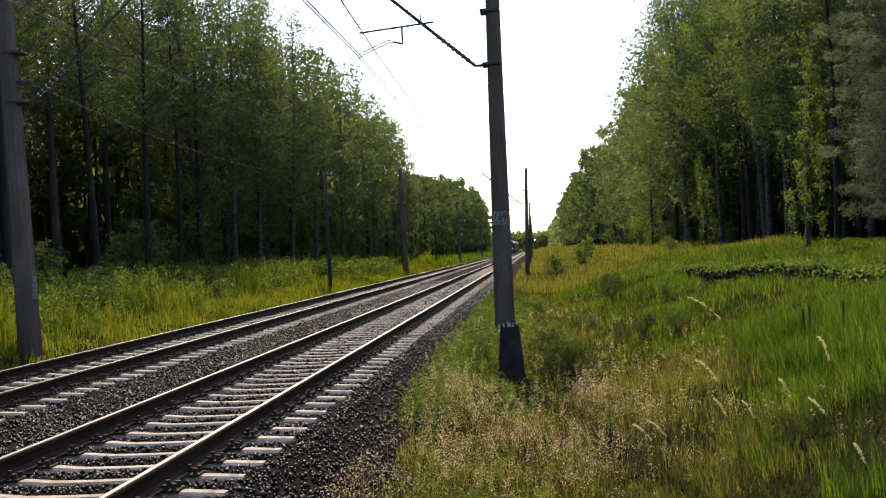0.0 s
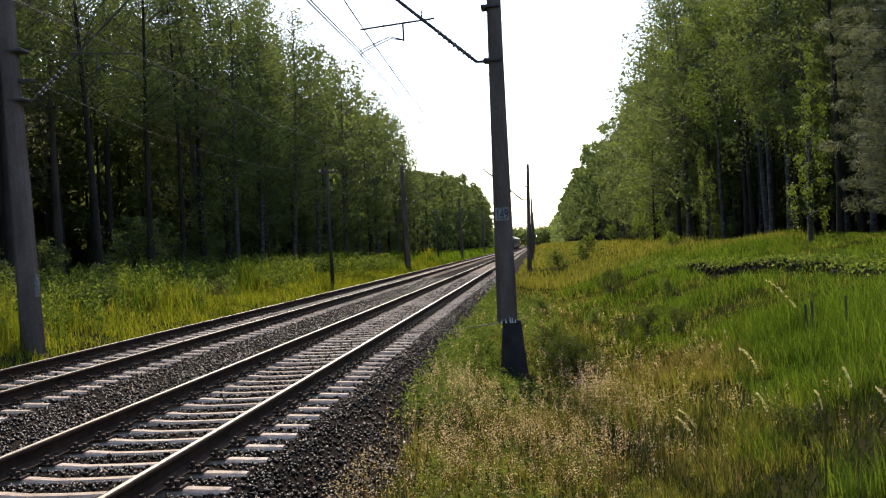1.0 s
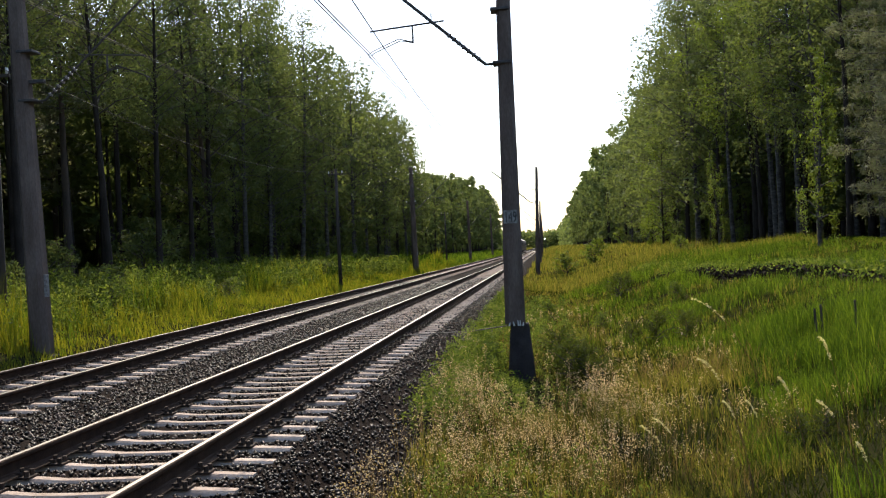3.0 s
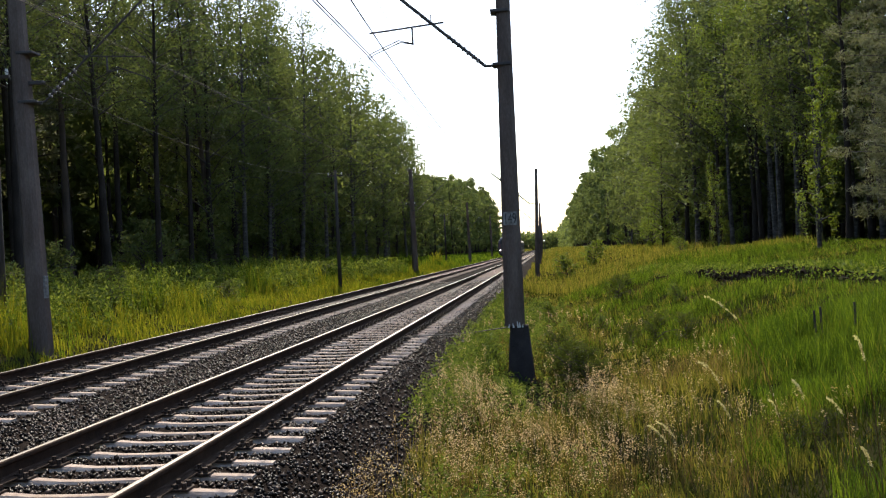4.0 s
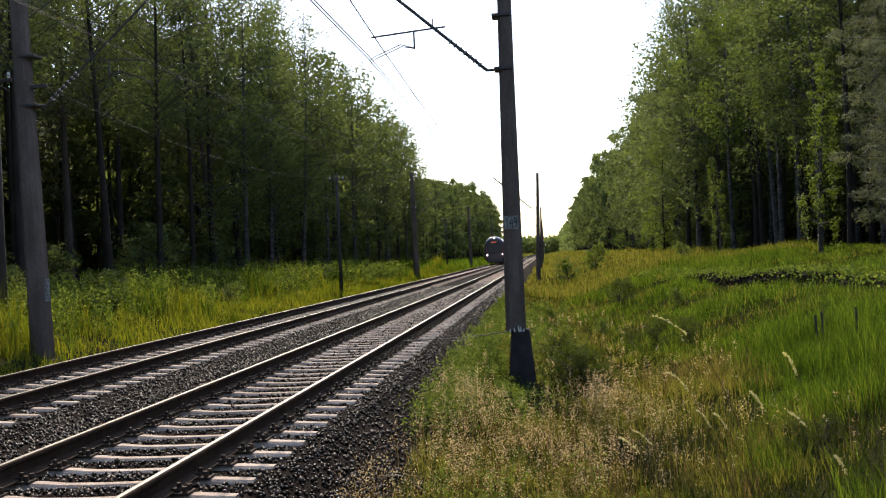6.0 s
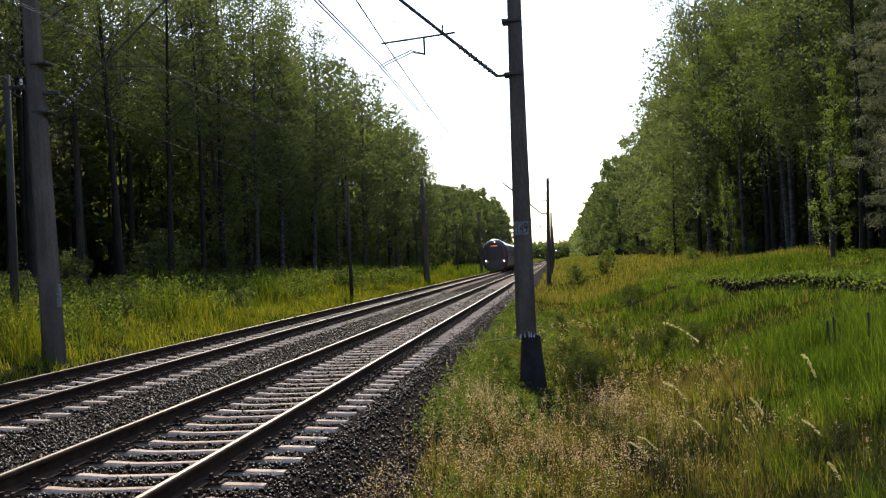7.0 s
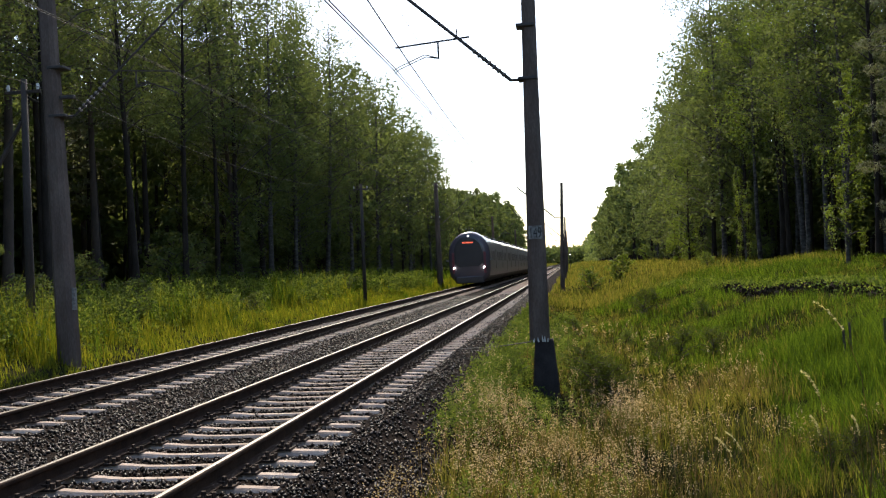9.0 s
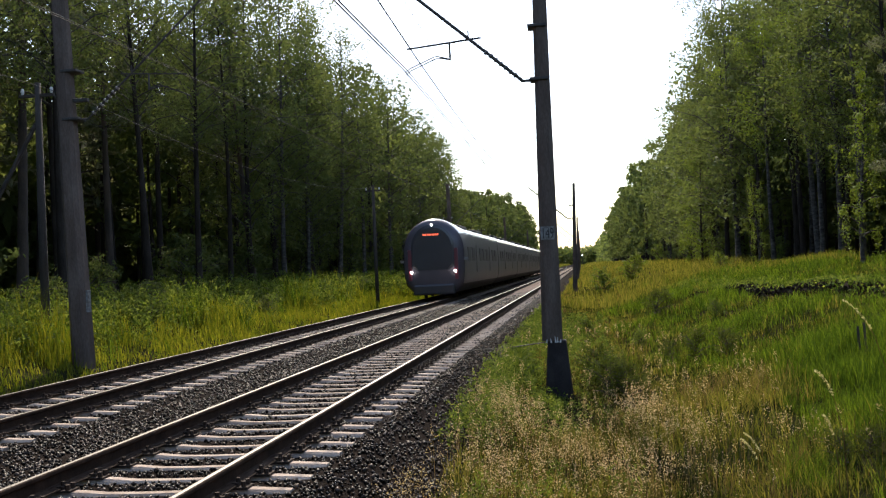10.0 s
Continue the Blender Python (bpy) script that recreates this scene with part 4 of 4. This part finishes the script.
def build_number(t, z0):
    """White painted field with the mast's number."""
    bm = bmesh.new()
    box(bm, -0.125, 0.155, -0.196, -0.16, 2.07 - z0, 2.34 - z0, 0.004)
    plate = part("number_field", bm, M_NUMBER, t, "flaking white painted number field")
    cu = bpy.data.curves.new("number", "FONT")
    cu.body, cu.size, cu.align_x, cu.extrude = "149", 0.3, "CENTER", 0.001
    cu.materials.append(M_BLACK)
    ob = new("number", cu)
    ob.parent = plate
    ob.matrix_basis = pose(0.015, -0.198, 2.1 - z0, 90, 0, 0) @ Matrix.Diagonal((0.58, 1, 1, 1))
    ob["label"] = "black painted mast number"


build_masts()


def span_points(x, z, ys, sag, zig):
    """Points of a wire from mast to mast, swung to either side of the track by zig and sagging between."""
    pts = []
    for i, (a, b) in enumerate(zip(ys, ys[1:])):
        n = 10
        for k in range(n + (1 if i == len(ys) - 2 else 0)):
            q = k / n
            side = (1 if i % 2 == 0 else -1) * (1 - 2 * q)
            pts.append((x - zig * side, a + (b - a) * q, z - sag * 4 * q * (1 - q)))
    return pts


def wire(name, pts, radius, label, below=None):
    t = thing(name, label, "overhead wire", "overhead wires")
    bm = bmesh.new()
    tube(bm, pts, radius, 5)
    part("wire", bm, M_WIRE, t)
    for p, low in zip(pts[11:34], below[11:34] if below else ()):
        if p[2] - low[2] > 0.05:
            bm = bmesh.new()
            tube(bm, [p, low], 0.005, 4)
            part("dropper", bm, M_WIRE, t)


def build_wires():
    ry = [-44.0] + RIGHT_MASTS
    ly = [-43.0] + LEFT_MASTS
    for x, ys, z, zig, r in ((NEAR_X, ry, 5.76, 0.4, 0.014), (FAR_X, ly, 5.74, 0.25, 0.006)):
        low = span_points(x, z, ys, 0.02, zig)
        wire("contact_wire", low, r, "thin copper contact wire above the track")
        wire("contact_wire", span_points(x + 0.06, z, ys, 0.02, zig), r, "thin copper contact wire above the track")
        wire("messenger_wire", span_points(x, 7.8, ys, 1.22, -zig), r * 1.3, "sagging messenger wire with droppers", low)


build_wires()


# ---- the train ----
def ring_points(s, z_mid, dome=1.0, low=0.3):
    """The cross-section of a carriage, scaled by s about its middle; dome 1 is the round cab, 0 the flatter roof behind it."""
    p = [(-1.2, low), (-1.6, low + 0.45), (-1.7, 1.3), (-1.72, 1.95), (-1.7, 2.6)]
    for i in range(1, 18):
        a = math.pi - math.pi * i / 18
        cx, cz = 1.7 * math.cos(a), 2.6 + 1.78 * math.sin(a)
        # rounded box for the roof
        k = 0.34
        fx = 1.66 * math.copysign(abs(math.cos(a)) ** k, math.cos(a))
        fz = 2.6 + 1.25 * math.sin(a) ** k
        p.append((cx * dome + fx * (1 - dome), cz * dome + fz * (1 - dome)))
    p += [(1.7, 2.6), (1.72, 1.95), (1.7, 1.3), (1.6, low + 0.45), (1.2, low)]
    return [(x * s, z_mid + (z - z_mid) * s) for x, z in p]


CAR = 22.0


def car_body(train, y0, nose):
    bm = bmesh.new()
    if nose:
        st = [(0.0, 0.76, 1), (0.05, 0.86, 1), (0.16, 0.93, 1), (0.4, 0.98, 1), (0.9, 1.0, 1), (1.7, 1.0, 0.8), (2.5, 1.0, 0.3), (3.1, 1.0, 0), (CAR - 0.35, 1.0, 0)]
    else:
        st = [(0.0, 0.93, 0), (0.08, 1.0, 0), (CAR - 0.35, 1.0, 0)]
    rings = []
    for y, s, dome in st:
        rings.append([bm.verts.new((x, y0 + y, z)) for x, z in ring_points(s, 2.0, dome)])
    for a, b in zip(rings, rings[1:]):
        for k in range(len(a) - 1):
            f = bm.faces.new((a[k], b[k], b[k + 1], a[k + 1]))
            zc = f.calc_center_median().z
            yc = f.calc_center_median().y - y0
            f.material_index = 3 if nose and yc < 0.3 else 2 if zc < 0.85 else 1 if zc > 3.45 else 0
        f = bm.faces.new((a[-1], b[-1], b[0], a[0]))
        f.material_index = 2
    f = bm.faces.new(rings[0])
    f.material_index = 3
    bm.faces.new(rings[-1][::-1])
    for f in bm.faces:
        f.smooth = True
    bmesh.ops.recalc_face_normals(bm, faces=bm.faces)
    body = part("car_body", bm, [M_TRAIN, M_TRAIN_GLINT, M_TRAIN_DARK, M_TRAIN_FRONT], train, "grey rounded carriage with a shiny roof, pale as a painted glint")
    body.data.set_sharp_from_angle(angle=radians(40))
    for sx in (-1, 1):
        for i in range(9):
            if i in (2, 6):
                continue
            bm = bmesh.new()
            yc = y0 + 2.6 + i * 2.1
            box(bm, sx * 1.715 - 0.02, sx * 1.715 + 0.02, yc - 0.75, yc + 0.75, 1.98, 2.75, 0.01)
            part("window", bm, M_TRAIN_PANE, body)
        for i in (2, 6):
            bm = bmesh.new()
            yc = y0 + 2.6 + i * 2.1
            box(bm, sx * 1.725 - 0.02, sx * 1.725 + 0.02, yc - 0.65, yc + 0.65, 1.32, 2.95, 0.02)
            part("door", bm, M_TRAIN, body, "grey sliding passenger door")
    bm = bmesh.new()
    box(bm, -1.0, 1.0, y0 + 4, y0 + 8, 3.8, 4.12, 0.08)
    part("roof_unit", bm, M_TRAIN_DARK, body)
    bm = bmesh.new()
    box(bm, -1.0, 1.0, y0 + 13, y0 + 17, 3.8, 4.12, 0.08)
    part("roof_unit", bm, M_TRAIN_DARK, body)
    if not nose:
        bm = bmesh.new()
        box(bm, -1.3, 1.3, y0 - 0.4, y0 + 0.05, 0.9, 3.8, 0.05)
        part("gangway", bm, M_TRAIN_DARK, body, "dark folded gangway between the carriages")
    for yc in (y0 + 3.4, y0 + CAR - 3.6):
        bm = bmesh.new()
        box(bm, -1.1, 1.1, yc - 1.7, yc + 1.7, 0.35, 0.75, 0.05)
        bogie = part("bogie", bm, M_TRAIN_DARK, train)
        for wy in (-1.2, 1.2):
            for sx in (-1, 1):
                bm = bmesh.new()
                tube(bm, [(sx * 0.73, yc + wy, 0.46), (sx * 0.86, yc + wy, 0.46)], 0.46, 20)
                part("wheel", bm, M_IRON, bogie)


def build_train():
    t = thing("commuter_train", "grey rounded electric commuter train with lit headlights on the far track", "train", at=(FAR_X, 150, 0))
    for i in range(5):
        car_body(t, i * CAR, i == 0)
    # the front: glazing, red cheeks, lamps, display, mirrors
    bm = bmesh.new()
    rings = []
    for y, s in ((-0.03, 0.66), (0.0, 0.73)):
        rings.append([bm.verts.new((x * 0.95, y, z + 0.28)) for x, z in ring_points(s, 2.0, 1.0, 0.9)])
    for k in range(len(rings[0]) - 1):
        bm.faces.new((rings[0][k], rings[1][k], rings[1][k + 1], rings[0][k + 1]))
    bm.faces.new(rings[0])
    bmesh.ops.recalc_face_normals(bm, faces=bm.faces)
    part("windscreen", bm, M_TRAIN_GLASS, t, "large dark tinted windscreen")
    for sx in (-1, 1):
        bm = bmesh.new()
        box(bm, sx * 1.27 - 0.1, sx * 1.27 + 0.1, -0.03, 0.05, 1.0, 2.7, 0.03)
        part("front_cheek", bm, M_TRAIN_RED, t, "dark red front stripe")
        bm = bmesh.new()
        tube(bm, [(sx * 1.2, -0.12, 1.46), (sx * 1.2, 0.05, 1.46)], [0.06, 0.08], 14)
        part("headlight", bm, M_LAMP, t, "lit white headlight")
        bm = bmesh.new()
        box(bm, sx * 1.76 - 0.1, sx * 1.76 + 0.1, 0.35, 0.45, 2.0, 2.14, 0.02)
        part("side_mirror", bm, M_NUMBER, t)
    bm = bmesh.new()
    tube(bm, [(0, -0.02, 4.0), (0, 0.16, 4.0)], [0.05, 0.07], 14)
    part("headlight", bm, M_LAMP, t, "lit white top light")
    bm = bmesh.new()
    x = -0.5
    r = random.Random(4)
    while x < 0.5:
        w = r.uniform(0.05, 0.16)
        if r.random() < 0.85:
            box(bm, x, x + w, -0.045, -0.034, 3.42, 3.52)
        x += w + 0.03
    part("destination_display", bm, M_LED, t, "glowing red destination display")
    bm = bmesh.new()
    box(bm, -1.15, 1.15, -0.05, 0.5, 0.2, 0.8, 0.12)
    part("bumper", bm, M_TRAIN_GLASS, t)
    return t


TRAIN = build_train()


# ---- small things beside the line ----
LINE_POLES = [(-13.4, -9.0, 7.0), (-12.95, 22.3, 6.6), (-11.5, 54.4, 6.5), (-11.6, 86.5, 6.3), (-11.8, 118.0, 6.3)]


def build_pole(x, y, top, strut):
    """Old wooden line pole in the verge beyond the far track."""
    z = float(ground_z(x, y))
    t = thing("line_pole", "thin dark wooden line pole with a slanting strut" if strut else "thin dark wooden line pole standing in the verge", "line pole", "poles in the verge", (x, y, z))
    bm = bmesh.new()
    tube(bm, [(0, 0, -0.4), (0, 0, 3), (0.03, 0, top - z)], [0.11, 0.1, 0.075], 8)
    part("shaft", bm, M_POST, t, smooth=True)
    bm = bmesh.new()
    box(bm, -0.45, 0.45, -0.04, 0.04, top - z - 0.35, top - z - 0.27, 0.01)
    arm = part("crossarm", bm, M_POST, t)
    for sx in (-0.38, 0.38):
        bm = bmesh.new()
        tube(bm, [(sx, 0, top - z - 0.27), (sx, 0, top - z - 0.2), (sx, 0, top - z - 0.12)], [0.025, 0.045, 0.03], 8)
        part("insulator", bm, M_WHITE, arm, "white glazed insulator")
    if strut:
        bm = bmesh.new()
        tube(bm, [(-0.05, 0, top - z - 1.0), (-3.0, -0.8, -0.2)], [0.05, 0.06], 7)
        part("strut", bm, M_POST, t, "slanting wooden strut")


def build_line_wires():
    """The sagging wire from pole to pole, held once by the mast that stands between them."""
    t = thing("line_wire", "thin sagging line wire between the wooden poles", "overhead wire", "overhead wires")
    ends = [(x + 0.38, y, z - 0.12) for x, y, z in LINE_POLES]
    ends.insert(2, (-10.95, 20.85, 5.79))
    ends[1] = (-12.72, 22.3, 6.46)
    bm = bmesh.new()
    pts = []
    for a, b, sag in zip(ends, ends[1:], (0.9, 0.0, 3.0, 2.6, 2.6)):
        for k in range(9):
            q = k / 9
            pts.append((a[0] + (b[0] - a[0]) * q, a[1] + (b[1] - a[1]) * q, a[2] + (b[2] - a[2]) * q - sag * q * (1 - q)))
    tube(bm, pts, 0.007, 5)
    part("wire", bm, M_WIRE, t)


def build_stakes():
    """Short dark stakes in the meadow."""
    first = None
    for x, y, h in ((4.6, 17.6, 0.62), (4.82, 17.9, 0.6), (5.25, 17.4, 0.66)):
        z = float(ground_z(x, y))
        if first is None:
            bm = bmesh.new()
            tube(bm, [(0, 0, -0.2), (0.01, 0, 0.25), (0, 0.01, 0.6)], [0.025, 0.023, 0.02], 7)
            first = tagged(part("stake", bm, M_POST), "short dark wooden stake in the meadow grass", "stake", "stakes in the meadow")
            first.location = (x, y, z)
        else:
            copy_thing(first, pose(x, y, z + h - 0.6, 2, 3, 40 * x))


def build_signal():
    """A small trackside signal with one white light, far down the line."""
    t = thing("railway_signal", "slim trackside signal with one lit white lamp", "signal", at=(0.25, 300, float(ground_z(0.25, 300))))
    bm = bmesh.new()
    tube(bm, [(0, 0, -0.3), (0, 0, 5.0)], 0.07, 8)
    part("post", bm, M_STEEL, t)
    bm = bmesh.new()
    box(bm, -0.25, 0.25, -0.1, 0.1, 4.3, 5.3, 0.05)
    head = part("signal_head", bm, M_BLACK, t)
    bm = bmesh.new()
    tube(bm, [(0, -0.1, 4.75), (0, -0.16, 4.75)], 0.1, 12)
    part("lamp", bm, M_LAMP, head, "lit white lamp")


for k, (px, py, pz) in enumerate(LINE_POLES):
    build_pole(px, py, pz, k == 1)
build_line_wires()
build_stakes()
build_signal()

# tall pale grass stalks close by, which sway in the wind
STALKS = []


def build_stalks():
    # plan place, height, how far it droops
    for i, (x, y, h, droop) in enumerate(((0.775, 3.2, 1.5, 0.2), (0.62, 3.0, 1.28, 0.12), (0.80, 2.9, 1.22, 0.06), (0.98, 3.05, 1.32, 0.05), (0.46, 3.3, 1.12, 0.12),
                                          (0.70, 3.4, 1.18, 0.08), (1.05, 3.3, 1.15, 0.10), (0.86, 3.6, 1.2, 0.07), (0.55, 3.7, 1.16, 0.13), (0.92, 2.75, 1.05, 0.05))):
        z = float(ground_z(x, y)) - 0.03
        t = thing("grass_stalk", "tall grass stalk with a pale feathery seed head", "grass stalk", "swaying grass stalks", (x, y, z))
        top = h
        bm = bmesh.new()
        curve = lambda k: (-droop * k ** 6, 0.02 * k, top * (k - 0.022 * k ** 20))
        pts = [curve(k) for k in (0, 0.25, 0.5, 0.7, 0.85, 0.93, 0.97, 1.0)]
        tube(bm, pts, [0.002, 0.0018, 0.0016, 0.0014, 0.0012, 0.001, 0.0009, 0.0008], 4)
        part("stem", bm, M_STRAW, t)
        rng = np.random.default_rng(60 + i)
        n = 110
        k = 0.945 + 0.085 * rng.random(n)
        c = np.stack([-droop * k ** 6, 0.02 * k, top * (k - 0.022 * k ** 20)], -1) + rng.normal(size=(n, 3)) * 0.0018
        leaf_mesh("seed_head", c, 0.0046, rng, M_PLUME, t, 0.3, 0.4)["label"] = "pale feathery seed head"
        STALKS.append((t, x, y, z, i))


build_stalks()
# lean of the stalks in degrees, wind from the meadow side
WIND = [(0.0, -2), (0.4, -0.7), (0.8, 5.5), (1.2, 7.4), (1.6, 3), (2.0, -2.4), (2.4, -5), (3.0, -3), (3.8, -0.3), (4.2, -2.7), (4.6, -5.3), (5.0, -7.6),
        (5.7, -7.9), (6.8, -7.4), (7.2, -8.7), (7.6, -5.7), (7.9, 1.5), (8.1, 5.3), (8.4, 9), (9.0, 8.1), (9.5, 7), (10.0, 10.5)]


def motions():
    # the train runs towards the viewer at an even 25.8 m/s
    walk(TRAIN, [(k * 0.25, pose(FAR_X, 52.5 + 25.8 * (10 - k * 0.25), 0)) for k in range(41)])
    for t, x, y, z, i in STALKS:
        gain = 0.75 + 0.13 * (i % 4) if i else 1.0
        walk(t, [(s, pose(x, y, z, 1.5 * math.sin(3 * s + i), a * gain + (1.2 * math.sin(2.1 * s + 1.7 * i) if i else 0), 0)) for s, a in WIND])


motions()
